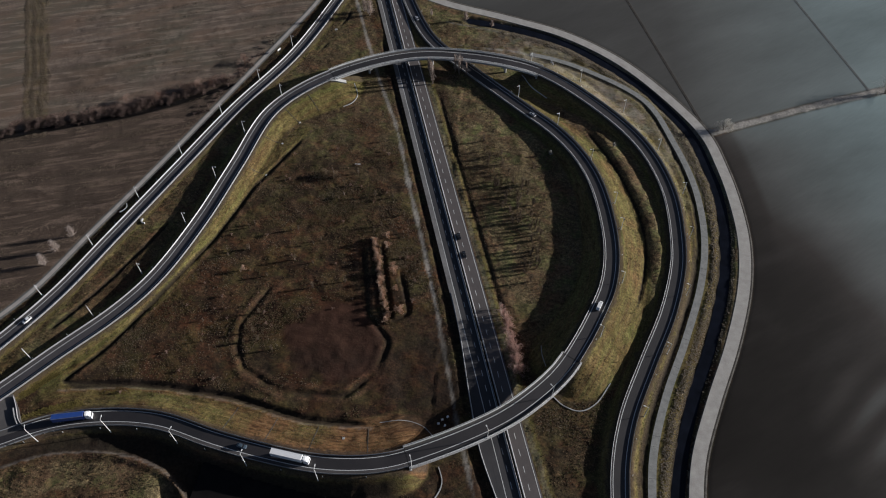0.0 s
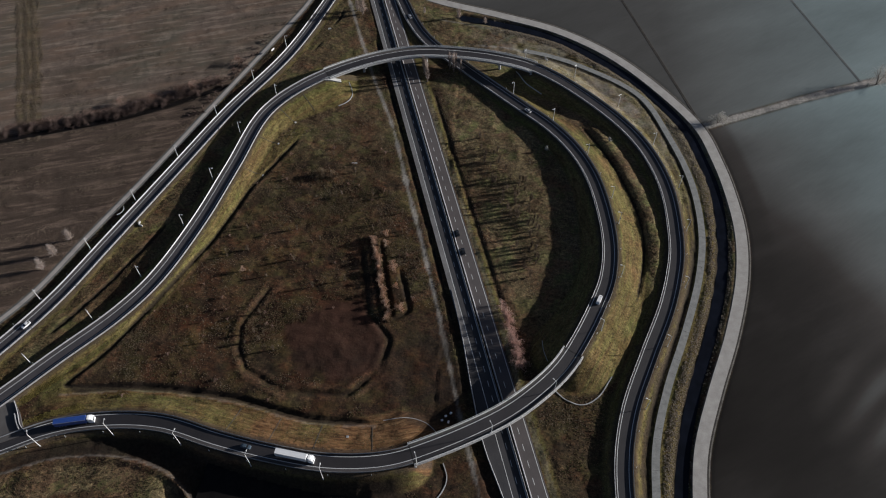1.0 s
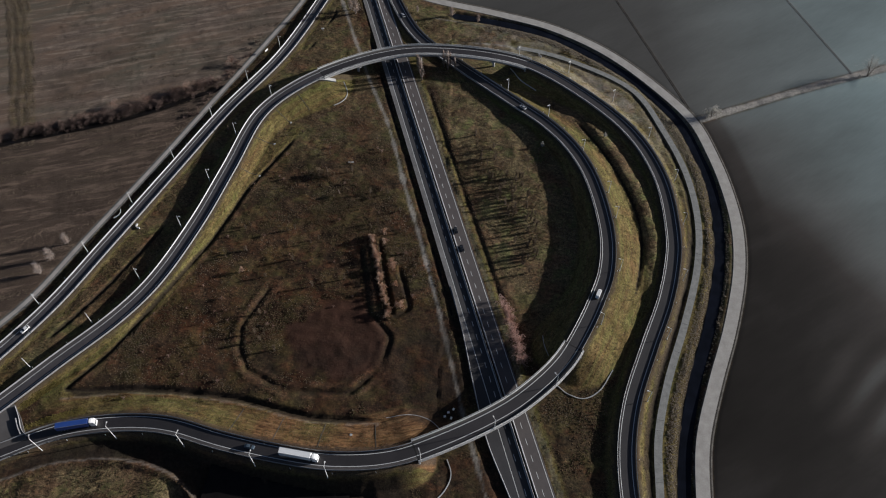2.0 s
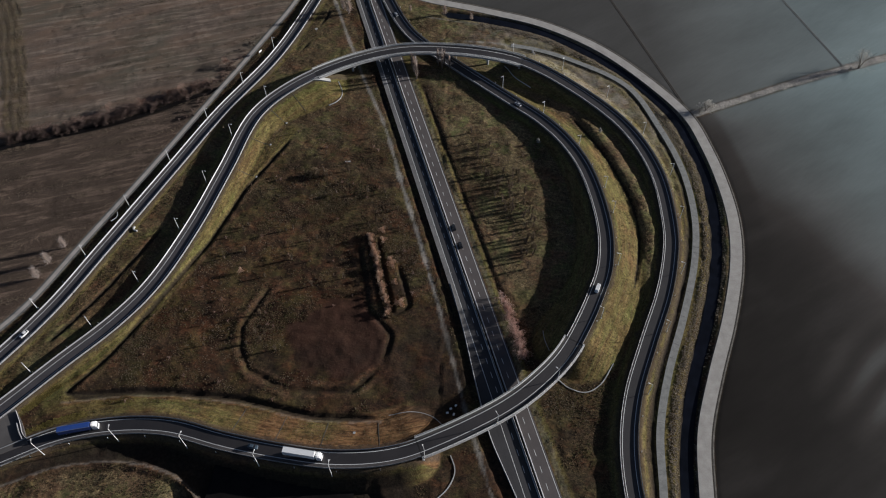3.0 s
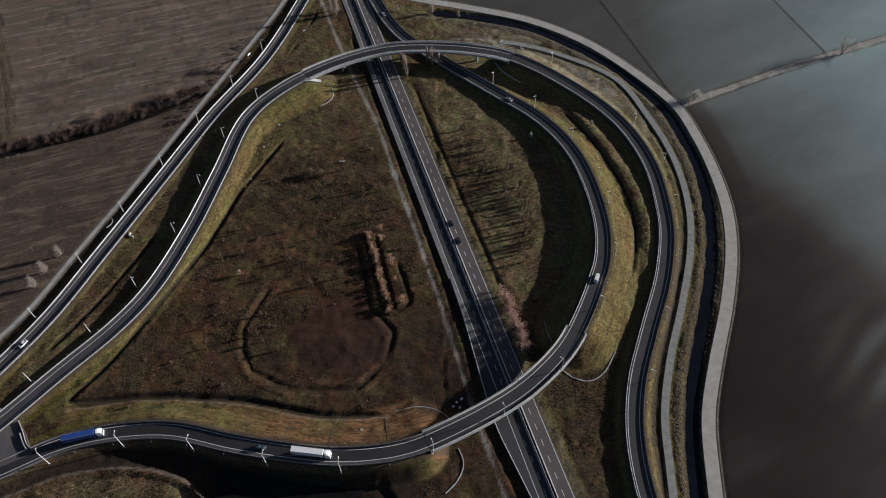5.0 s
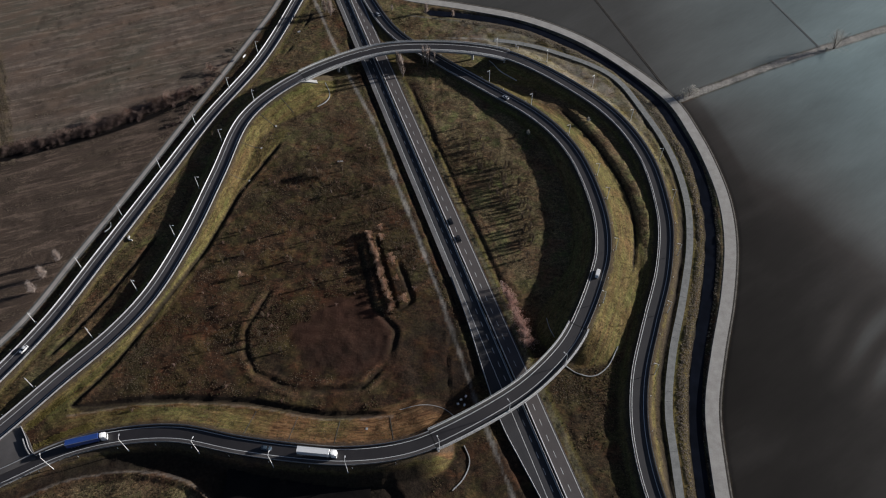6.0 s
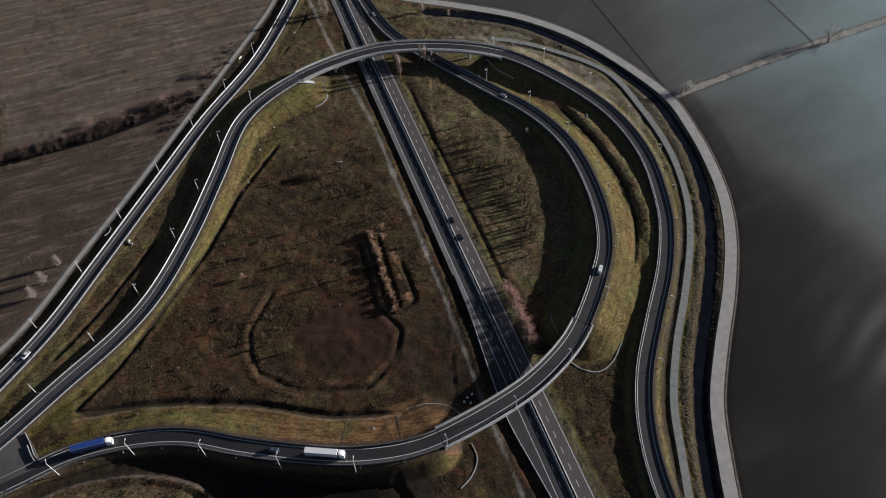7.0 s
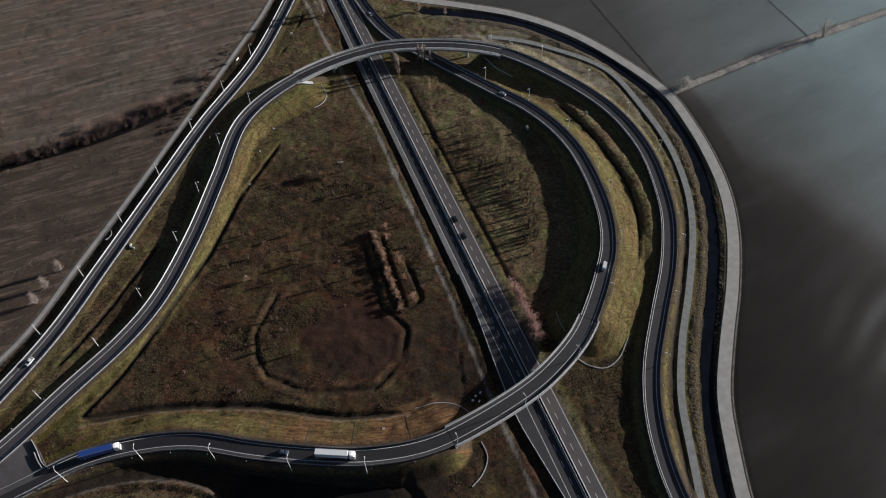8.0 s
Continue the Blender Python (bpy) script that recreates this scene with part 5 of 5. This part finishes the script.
bare_trees = [shrub("tree", 41 + k, 7.2, 2.6, 260, M["twig_pale"], "pale leafless young tree by the farm road", "tree", "young trees", 0.08, strand_cloud) for k in range(2)]
saplings = [shrub("sapling", 51 + k, 4.6, 1.5, 70, M["twig_brown"], "thin bare sapling in the marsh grass", "sapling", "saplings", 0.09, strand_cloud) for k in range(4)]
rw = random.Random(77)
plant(red_shrubs, [(28.5 + 9 * k / 26 + rw.gauss(0, 1.0), 196 - 32 * k / 26, rw.uniform(0.55, 1.1)) for k in range(26)], 6)
red_more = [shrub("shrub", 15 + k, 6.2, 3.3, 380, M["twig_red"], "leafless reddish shrub by the motorway", "shrub", "shrubs by the motorway", 0.10) for k in range(2)]
plant(red_more, [(29.5, 191, 0.9), (30.5, 186, 1), (32, 181, 1.1), (33, 176, 1.0), (34, 171, 0.9), (37, 165, 1.0), (31, 189, 0.8), (28, 199, 0.7)], 1)
plant(tan_shrubs, [(-38, 234, 1), (-36.5, 228, 0.9), (-35, 222, 1), (-33.5, 216, 0.9), (-32, 210, 1), (-30, 203, 1), (-28, 196, 0.9), (-26.5, 190, 0.8), (-32, 238, 1), (-31, 232, 0.9), (-26, 216, 1.2), (-27, 220, 0.8), (-20.5, 193, 1.2), (-24, 206, 0.8), (-101, 212, 0.8)] + [(-38 + 12 * k / 24 + rw.gauss(0, 0.5), 235 - 47 * k / 24, rw.uniform(0.6, 0.85)) for k in range(25)], 2)
plant(hedge_shrubs, [(x, y, 0.85 * s) for x, y, s in scattered(offset(P_HEDGE, -0.3), 165, 1.4, 0.0, 0.99, 3)] + [(x - 6 + rw.gauss(0, 2.2), y, 0.42 * s) for x, y, s in scattered(P_FARM, 42, 1.0, 0.56, 0.74, 9)], 3)
dome_shrubs = [shrub("bush", 35 + k, 4.2, 5.6, 1700, M["twig_hedge"], "rounded pinkish bare bush behind the field hedge", "bush", "rounded hedge bushes", 0.07) for k in range(2)]
plant(dome_shrubs, [(-201.3, 328.6, 0.9), (-182.3, 333.8, 0.9), (-161.5, 343.6, 1.15), (-167.5, 341.5, 0.9), (-153, 347.0, 0.8), (-138.6, 370.1, 1.0)], 15)
plant(bare_trees, [(-193.8, 226.5, 1.2), (-198.5, 216.5, 1.3), (-201, 207.5, 1.3), (-66, 424, 1.8), (-70, 428, 1.3), (-2, 424, 1.1), (15.7, 420, 0.8), (-25, 427, 0.7)], 4)
poplars = [shrub("tree", 45 + k, 16.0, 2.3, 130, M["twig_pale"], "tall slender bare tree beside the flyover", "tree", "trees beside the flyover", 0.07, strand_cloud) for k in range(2)]
plant(poplars, [(-20.5, 366, 0.8), (-19.5, 362, 1.0), (-18.5, 358.5, 1.0), (-5.5, 371, 0.9), (-3, 369, 1.0), (-1.5, 371.5, 0.75), (1.5, 368, 0.7), (-22, 371, 0.7)], 12)
# haze over the far plants is put into their pale twig colour
plant([shrub("tree", 47, 14.0, 11.0, 170, M["twig_ashen"], "bare tree by the field path, paled as by haze", "tree", "field path trees", 0.075, strand_cloud)], [(256, 371, 1.0)], 13)
plant([shrub("bush", 48 + k, 4.6, 3.6, 700, M["twig_ashen"], "bush at the field path, paled as by haze", "bush", "field path bushes", 0.10) for k in range(2)], [(153.5, 332, 1.5), (149.5, 329.5, 0.8), (157, 333, 0.9), (250, 368.5, 0.6)], 14)
rs = random.Random(8)
grove = []
while len(grove) < 62:
    x, y = rs.uniform(5, 66), rs.uniform(165, 350)
    if float(side(P_LOOP, np.array([x]), np.array([y]))[0]) < -33 and float(side(P_MOTOR, np.array([x]), np.array([y]))[0]) > 29 and float(zone_at(BANK, x, y)) < 0.05:
        grove.append((x, y, rs.uniform(0.8, 1.35)))
while len(grove) < 100:
    x, y = rs.uniform(-130, -20), rs.uniform(150, 320)
    if float(zone_at(BANK, x, y)) < 0.05 and float(zone_at(red_zone, x, y)) < 0.6 and float(zone_at(WET_SHADE, x, y)) < 0.1 and float(zone_at(road_flat, x, y)) < 0.1 and abs(float(side(P_TRACK, np.array([x]), np.array([y]))[0])) > 6:
        grove.append((x, y, rs.uniform(0.5, 1.1)))
plant(saplings, grove, 5)
low_bushes = [shrub("bush", 61 + k, 1.5, 1.2, 220, M["twig_hedge"], "low rusty bush in the marsh", "bush", "marsh bushes", 0.12) for k in range(3)]
lows = []
while len(lows) < 55:
    x, y = rs.uniform(-140, 20), rs.uniform(135, 330)
    if float(zone_at(BANK, x, y)) < 0.05 and float(zone_at(WET_SHADE, x, y)) < 0.1 and float(zone_at(road_flat, x, y)) < 0.05 and float(side(P_TRACK, np.array([x]), np.array([y]))[0]) > 3:
        lows.append((x, y, rs.uniform(0.5, 1.2)))
plant(low_bushes, lows, 7)


# ---- tussocks ----
def tussocks(name, mat, count, weight, low, high, label, seed, box_=(-250, 280, 75, 455)):
    g = np.random.default_rng(seed)
    x, y = g.uniform(box_[0], box_[1], count * 6), g.uniform(box_[2], box_[3], count * 6)
    keep = g.random(count * 6) < weight(x, y)
    x, y = x[keep][:count], y[keep][:count]
    n = len(x)
    z = height_at(x, y)
    tall, rad, turn = g.uniform(low, high, n), g.uniform(0.35, 0.7, n) * (low + high), g.uniform(0, 6.28, n)
    # each tussock is a spray of five thin blades
    verts = np.empty((n, 5, 3, 3))
    for k in range(5):
        a = turn + k * 2 * math.pi / 5 + g.normal(0, 0.3, n)
        c, s, w = np.cos(a), np.sin(a), rad * 0.55
        verts[:, k, 0] = np.stack([x - s * w, y + c * w, z - 0.05], 1)
        verts[:, k, 1] = np.stack([x + s * w, y - c * w, z - 0.05], 1)
        verts[:, k, 2] = np.stack([x + c * rad, y + s * rad, z + tall * g.uniform(0.5, 1.0, n)], 1)
    tri = np.arange(n * 15).reshape(-1, 3)
    me = bpy.data.meshes.new(name)
    me.vertices.add(n * 15)
    me.vertices.foreach_set("co", verts.ravel().astype(np.float32))
    me.loops.add(tri.size)
    me.loops.foreach_set("vertex_index", tri.ravel().astype(np.int32))
    me.polygons.add(len(tri))
    me.polygons.foreach_set("loop_start", (np.arange(len(tri)) * 3).astype(np.int32))
    me.polygons.foreach_set("loop_total", np.full(len(tri), 3, np.int32))
    me.update()
    me.materials.append(mat)
    return tagged(new(name, me), label, "grass", kind="stuff")


def open_ground(x, y):
    return (zone_at(road_flat, x, y) < 0.02) & (zone_at(wet_zone, x, y) < 0.05) & (zone_at(WET_SHADE, x, y) < 0.15)


def patchy(x, y, scale):
    return 0.5 + 0.5 * np.sin(x / scale + 1.7 * np.sin(y / scale * 0.7)) * np.sin(y / scale * 0.9 + 1.3 * np.sin(x / scale * 0.6))


def marsh_weight(x, y):
    w = open_ground(x, y) & (zone_at(plough_zone, x, y) < 0.1) & (zone_at(BANK, x, y) < 0.1) & (zone_at(track_zone, x, y) < 0.2) & (zone_at(red_zone, x, y) < 0.72)
    return w * (0.05 + 2.4 * (patchy(x, y, 8.0) * patchy(y, x, 21.0)) ** 2.0)


def tuft_weight(x, y):
    return marsh_weight(x, y) ** 0.5 * (patchy(x + 40, y, 5.3) * patchy(y, x + 13, 13.0)) ** 1.5 * 2.0


def reed_weight(x, y):
    near = (zone_at(d_canal, x, y) > 3.3) & (zone_at(d_canal, x, y) < 8.5) & (zone_at(S_LANE, x, y) < -3.9)
    return (near & (zone_at(s_path, x, y) > 2.2) & (zone_at(road_flat, x, y) < 0.02)) * 1.0


def lane_weight(x, y):
    o = zone_at(S_LANE, x, y)
    return ((o > -3.7) & (o < -3.0)) * (0.1 + patchy(x, y, 5.0)) + ((o > -6.0) & (o < -4.7)) * (0.2 + patchy(x, y, 3.0))


def strip_weight(x, y):
    o = side(P_STRIP, x, y)
    return (np.abs(o) < 6.0 + 3.0 * patchy(x, y, 6.0)) * np.clip(0.5 + 0.5 * np.sin(o * 1.3 + 0.9 * np.sin(y / 9.0)), 0.1, 1) * (0.3 + patchy(y, x, 4.0))


def stubble_weight(x, y):
    u = 0.292 * x - 0.956 * y
    rows = np.clip(np.sin(u / 1.9 + 0.8 * np.sin(x / 31.0)) - 0.35, 0, 1)
    return rows * (patchy(x, y, 19.0) * patchy(y + 7, x, 9.0)) * 2.0 * (zone_at(plough_zone, x, y) > 0.9)


def hedge_weight(x, y):
    o = side(P_HEDGE, x, y)
    return np.clip(1 - np.abs(o + 5.5) / 5.0, 0, 1) * patchy(x, y, 4.0) * (zone_at(S_FARM, x, y) < -3)


def verge_weight(x, y):
    return ((zone_at(BANK, x, y) > 0.4) & open_ground(x, y)) * patchy(x, y, 7.0) * (1 - 0.7 * zone_at(RUST, x, y))


tussocks("marsh_grass", M["reed"], 56000, marsh_weight, 0.18, 0.50, "dry brown tussocks of marsh grass", 1)
tussocks("pale_grass", M["reed_mid"], 24000, tuft_weight, 0.14, 0.34, "bleached pale tufts scattered over the marsh", 8, (-150, 75, 130, 400))
tussocks("green_grass", M["tuft_green"], 22000, marsh_weight, 0.15, 0.45, "dull green tussocks in the marsh", 2)
tussocks("reeds", M["reed_pale"], 30000, reed_weight, 0.20, 0.50, "pale dry reeds along the canal bank", 3, (20, 160, 75, 430))
tussocks("hedge_grass", M["twig_hedge"], 14000, hedge_weight, 0.20, 0.45, "bleached reddish grass along the field hedge", 9, (-262, -130, 270, 365))
tussocks("field_stubble", M["reed_mid"], 16000, stubble_weight, 0.20, 0.42, "pale stubble and clods left in rows on the ploughed field", 11, (-262, -100, 160, 462))
tussocks("headland_grass", M["reed_mid"], 13000, strip_weight, 0.20, 0.45, "rank pale grass on the strip between the fields", 12, (-315, -230, 295, 460))
tussocks("lane_edge_grass", M["reed_pale"], 5000, lane_weight, 0.15, 0.38, "sparse dry tufts along the edge of the country lane", 13, (60, 160, 75, 440))
P_ROW = bent([(-38, 236), (-32, 211), (-26, 188)])


def row_weight(x, y):
    return (np.abs(side(P_ROW, x, y)) < 1.1) * 1.0


tussocks("bank_reeds", M["reed"], 900, row_weight, 0.6, 1.3, "tall pale reeds on the pond bank", 6, (-40, -24, 187, 237))
tussocks("verge_straw", M["reed_mid"], 26000, verge_weight, 0.10, 0.24, "dry straw tufts on the embankments", 10)


def lush_weight(x, y):
    return zone_at(LUSH, x, y) * open_ground(x, y)


tussocks("corner_grass", M["tuft_lush"], 8000, lush_weight, 0.14, 0.34, "dense golden green grass where two slopes meet", 16, (-205, -145, 120, 160))
tussocks("verge_grass", M["tuft_green"], 30000, verge_weight, 0.14, 0.36, "yellow green grass tufts on the embankments", 4)


# ---- small things ----
def kerb_wall(points, label, tall=0.30, wide=0.42):
    q = spline(points, 1.0)
    q[:, 2] = height_at(q[:, 0], q[:, 1])
    ob = swept("kerb", q, [(-wide / 2, -0.5), (-wide / 2, tall), (wide / 2, tall), (wide / 2, -0.5)], M["concrete"])
    return tagged(ob, label, "kerb", "kerbs at the flyovers")


sign = empty("sign", Matrix.Translation((-85.6, 404.5, float(height_at(-85.6, 404.5)))) @ Matrix.Rotation(radians(20), 4, "Z"), "small white sign board beside the slip road", "sign")
bm = bmesh.new()
tube(bm, (0, 0, -0.3), (0, 0, 2.6), 0.06, 0.06, 6)
part("post", bm, M["steel"], sign)
part("board", box(bmesh.new(), -0.9, 0.9, -0.09, -0.05, 1.5, 2.6, 0.01), M["paint"], sign)
board = empty("sign", Matrix.Translation((-118.5, 381.5, float(height_at(-118.5, 381.5)))) @ Matrix.Rotation(radians(62), 4, "Z"), "white road sign on two posts beside the slip road", "sign")
for x_ in (-1.1, 1.1):
    bm = bmesh.new()
    tube(bm, (x_, 0, -0.4), (x_, 0, 3.0), 0.06, 0.06, 6)
    part("post", bm, M["steel"], board)
part("board", box(bmesh.new(), -1.3, 1.3, -0.10, -0.06, 1.7, 2.7, 0.015), M["paint"], board)
for x_, y_ in ((54.4, 384.6), (55.0, 380.8)):
    box_ = empty("marker_box", Matrix.Translation((x_, y_, float(height_at(x_, y_)))), "white roadside cabinet beside the service path", "cabinet", "roadside cabinets")
    part("body", box(bmesh.new(), -0.45, 0.45, -0.3, 0.3, -0.1, 1.5, 0.04), M["white_body"], box_)
    part("lid", box(bmesh.new(), -0.52, 0.52, -0.36, 0.36, 1.505, 1.58, 0.02), M["steel"], box_)
kerb_wall([(-70, 334), (-65, 338), (-63, 345), (-66, 353)], "pale curved concrete kerb at the flyover foot")
kerb_wall([(52, 155), (57, 150.5), (64, 148.5), (71, 152.5), (78, 163)], "pale curved concrete kerb round the slope")
kerb_wall([(4, 119), (6, 112.5), (3, 105), (-2, 100)], "curved concrete kerb below the abutment")
kerb_wall([(-23, 136.5), (-11, 138), (-3.5, 135.5), (1, 131)], "thin concrete kerb below the ramp", 0.15, 0.28)
kerb_wall([(-79.5, 349.6), (-75.5, 350.4), (-70.5, 351.8)], "pale concrete slope paving at the flyover abutment", 0.45, 2.6)
kerb_wall([(36, 371), (41.5, 358), (51, 350)], "shaded concrete kerb beneath the ramp")

for x_, y_, turn_ in ((4, 140, 20), (6.2, 141.5, 50), (2.5, 138, 10), (5.3, 137.4, 70)):
    blk = empty("concrete_block", Matrix.Translation((x_, y_, float(height_at(x_, y_)))) @ Matrix.Rotation(radians(turn_), 4, "Z"), "white concrete block lying by the track", "block", "concrete blocks")
    part("block", box(bmesh.new(), -0.52, 0.52, -0.38, 0.38, -0.1, 0.6, 0.05), M["white_body"], blk)

hw = new("headwall", mesh_of("headwall", *sweep(spline([(-161.6, 240.2, 0), (-162.0, 238.8, 0), (-161.1, 237.6, 0), (-159.7, 237.4, 0)], 0.4), [(-0.28, -0.5), (-0.28, 1.1), (0.28, 1.1), (0.28, -0.5)]), M["concrete"]))
tagged(hw, "pale curved concrete headwall on the verge", "headwall")


def drain(path, x, y, o0, o1, box_end=False):
    q, a = at_station(path, station_near(path, x, y))
    pts = []
    for o in np.linspace(o0, o1, 12):
        u, w = q[0] + math.sin(a) * o, q[1] - math.cos(a) * o
        pts.append((u, w, float(height_at(u, w)) + 0.05))
    ob = swept("drain_channel", np.array(pts), [(-0.12, -0.3), (-0.12, 0.05), (0.12, 0.05), (0.12, -0.3)], M["concrete_dark"])
    tagged(ob, "narrow dark concrete drain down the embankment", "drain", "slope drains")
    if box_end:
        out = new("outfall", mesh_of("outfall", [(x_ * 0.55, y_ * 0.4, z_) for z_ in (-0.3, 0.32) for x_, y_ in ((-1, -1), (1, -1), (1, 1), (-1, 1))], [(3, 2, 1, 0), (4, 5, 6, 7), (0, 1, 5, 4), (1, 2, 6, 5), (2, 3, 7, 6), (3, 0, 4, 7)], M["concrete"]))
        out.matrix_world = Matrix.Translation((pts[-1][0] + 0.6 * math.sin(a), pts[-1][1] - 0.6 * math.cos(a), pts[-1][2])) @ Matrix.Rotation(a, 4, "Z")
        tagged(out, "pale concrete outfall block at the end of a slope drain", "drain outfall", "drain outfalls")


for x_, y_ in ((-95, 342), (-107, 328), (-115, 303), (-119, 280)):
    drain(P_RING, x_, y_, -5.2, -17, y_ < 330)
for x_, y_ in ((-90, 123), (-70.4, 118), (-50.8, 115.5), (-25, 114)):
    drain(P_LOOP, x_, y_, -5.2, -18)

kerb_wall([(46.9, 179.4), (47.2, 174.2), (49.0, 168.4)], "thin concrete kerb on the shaded slope", 0.15, 0.28)
# dead trunks and a thicket in the marsh
for x_, y_, tall_ in ((-66.9, 280.5, 4.2), (-58.5, 265.1, 2.8)):
    bm = bmesh.new()
    tube(bm, (0, 0, -0.3), (-0.25, 0.1, 0.55 * tall_), 0.34, 0.26, 7)
    tube(bm, (-0.25, 0.1, 0.52 * tall_), (-0.6, 0.2, tall_), 0.25, 0.10, 7)
    tube(bm, (-0.3, 0.1, 0.6 * tall_), (0.35, -0.2, 0.85 * tall_), 0.11, 0.04, 5)
    me = bpy.data.meshes.new("dead_trunk")
    bm.to_mesh(me)
    bm.free()
    me.materials.append(M["bark"])
    trunk_ = new("dead_trunk", me)
    trunk_.matrix_world = Matrix.Translation((x_, y_, float(height_at(x_, y_))))
    tagged(trunk_, "bleached leaning dead trunk in the marsh", "dead tree", "dead trunks")
plant([shrub("bush", 65 + k, 2.6, 2.6, 700, M["twig_brown"], "dense dark thicket beside the dead trunk", "bush", "dark thickets", 0.10) for k in range(2)], [(-70.0, 278.6, 1.5), (-66.0, 277.0, 1.35), (-73.5, 277.4, 1.2), (-62.5, 278.0, 1.0), (-61.0, 262.6, 0.9)], 21)
plant([shrub("shrub", 67, 3.4, 1.5, 260, M["twig_ashen"], "small pale bare shrub on the shaded bank", "shrub", "bank shrubs", 0.08, strand_cloud)], [(88.6, 311.7, 1.0), (52.6, 303.8, 1.1)], 22)
slab_ = new("concrete_slab", mesh_of("concrete_slab", [(x_, y_, z_) for z_ in (-0.1, 0.22) for x_, y_ in ((-1.5, -0.4), (1.5, -0.4), (1.5, 0.4), (-1.5, 0.4))], [(3, 2, 1, 0), (4, 5, 6, 7), (0, 1, 5, 4), (1, 2, 6, 5), (2, 3, 7, 6), (3, 0, 4, 7)], M["concrete"]))
slab_.matrix_world = Matrix.Translation((-54.7, 288.1, float(height_at(-54.7, 288.1)))) @ Matrix.Rotation(radians(4), 4, "Z")
tagged(slab_, "pale concrete slab lying in the marsh grass", "slab")
inlet_ = new("drain_inlet", mesh_of("drain_inlet", [(x_, y_, z_) for z_ in (-0.3, 0.25) for x_, y_ in ((-0.5, -0.5), (0.5, -0.5), (0.5, 0.5), (-0.5, 0.5))], [(3, 2, 1, 0), (4, 5, 6, 7), (0, 1, 5, 4), (1, 2, 6, 5), (2, 3, 7, 6), (3, 0, 4, 7)], M["concrete"]))
inlet_.matrix_world = Matrix.Translation((-37.0, 127.0, float(height_at(-37.0, 127.0))))
tagged(inlet_, "small square concrete drain inlet on the bank", "drain inlet")
# the curved handrail over the culvert mouth
rail_ = empty("handrail", Matrix.Identity(4), "curved pale steel handrail over a culvert mouth", "handrail")
bend_ = spline([(-173.5, 249.8), (-172.6, 247.6), (-173.3, 245.4), (-175.0, 243.6)], 0.5)
bend_[:, 2] = height_at(bend_[:, 0], bend_[:, 1])
swept("top_rail", bend_, [(-0.07, 0.95), (-0.07, 1.1), (0.07, 1.1), (0.07, 0.95)], M["lamp_steel"], rail_)
swept("mid_rail", bend_, [(-0.05, 0.5), (-0.05, 0.6), (0.05, 0.6), (0.05, 0.5)], M["lamp_steel"], rail_)
for k_ in range(0, len(bend_), 4):
    bm = bmesh.new()
    tube(bm, tuple(bend_[k_] - (0, 0, 0.3)), tuple(bend_[k_] + (0, 0, 1.0)), 0.06, 0.06, 6)
    part("post", bm, M["lamp_steel"], rail_)
j_rail = spline([(-186, 136.4, 0.95), (-182.4, 131.2, 0.95), (-179, 125.4, 0.95), (-175.5, 122.8, 0.95)], 1.0)
guardrail(j_rail, 0.1, "bent steel guardrail closing the apron")
wall = new("barrier", mesh_of("barrier", *sweep(spline([(-183.6, 130.6, 0.95), (-181, 126.3, 0.95), (-178.8, 123.6, 0.95)], 0.7), [(-0.3, -0.3), (-0.18, 0.9), (0.18, 0.9), (0.3, -0.3)]), M["concrete"]))
tagged(wall, "pale concrete barrier on the apron", "barrier")

bollard_verts = [(-0.11, -0.10, -0.3), (0.11, -0.10, -0.3), (0, 0.12, -0.3), (-0.11, -0.10, 1.25), (0.11, -0.10, 1.25), (0, 0.12, 1.33)]
marker = mesh_of("marker_post", bollard_verts, [(0, 1, 4, 3), (1, 2, 5, 4), (2, 0, 3, 5), (3, 4, 5), (2, 1, 0)], M["paint"])
for path_ in (P_LOOP, P_RING, P_WEST):
    for s_ in np.arange(40, length_of(path_) - 40, 17.0):
        q_, a_ = at_station(path_, s_)
        x_, y_ = q_[0] + math.sin(a_) * 5.1, q_[1] - math.cos(a_) * 5.1
        if float(zone_at(BANK, x_, y_)) > 0.5:
            ob_ = new("marker_post", marker)
            ob_.matrix_world = Matrix.Translation((x_, y_, float(height_at(x_, y_)))) @ Matrix.Rotation(a_, 4, "Z")
            tagged(ob_, "white plastic marker post at the road edge", "marker post", "marker posts")
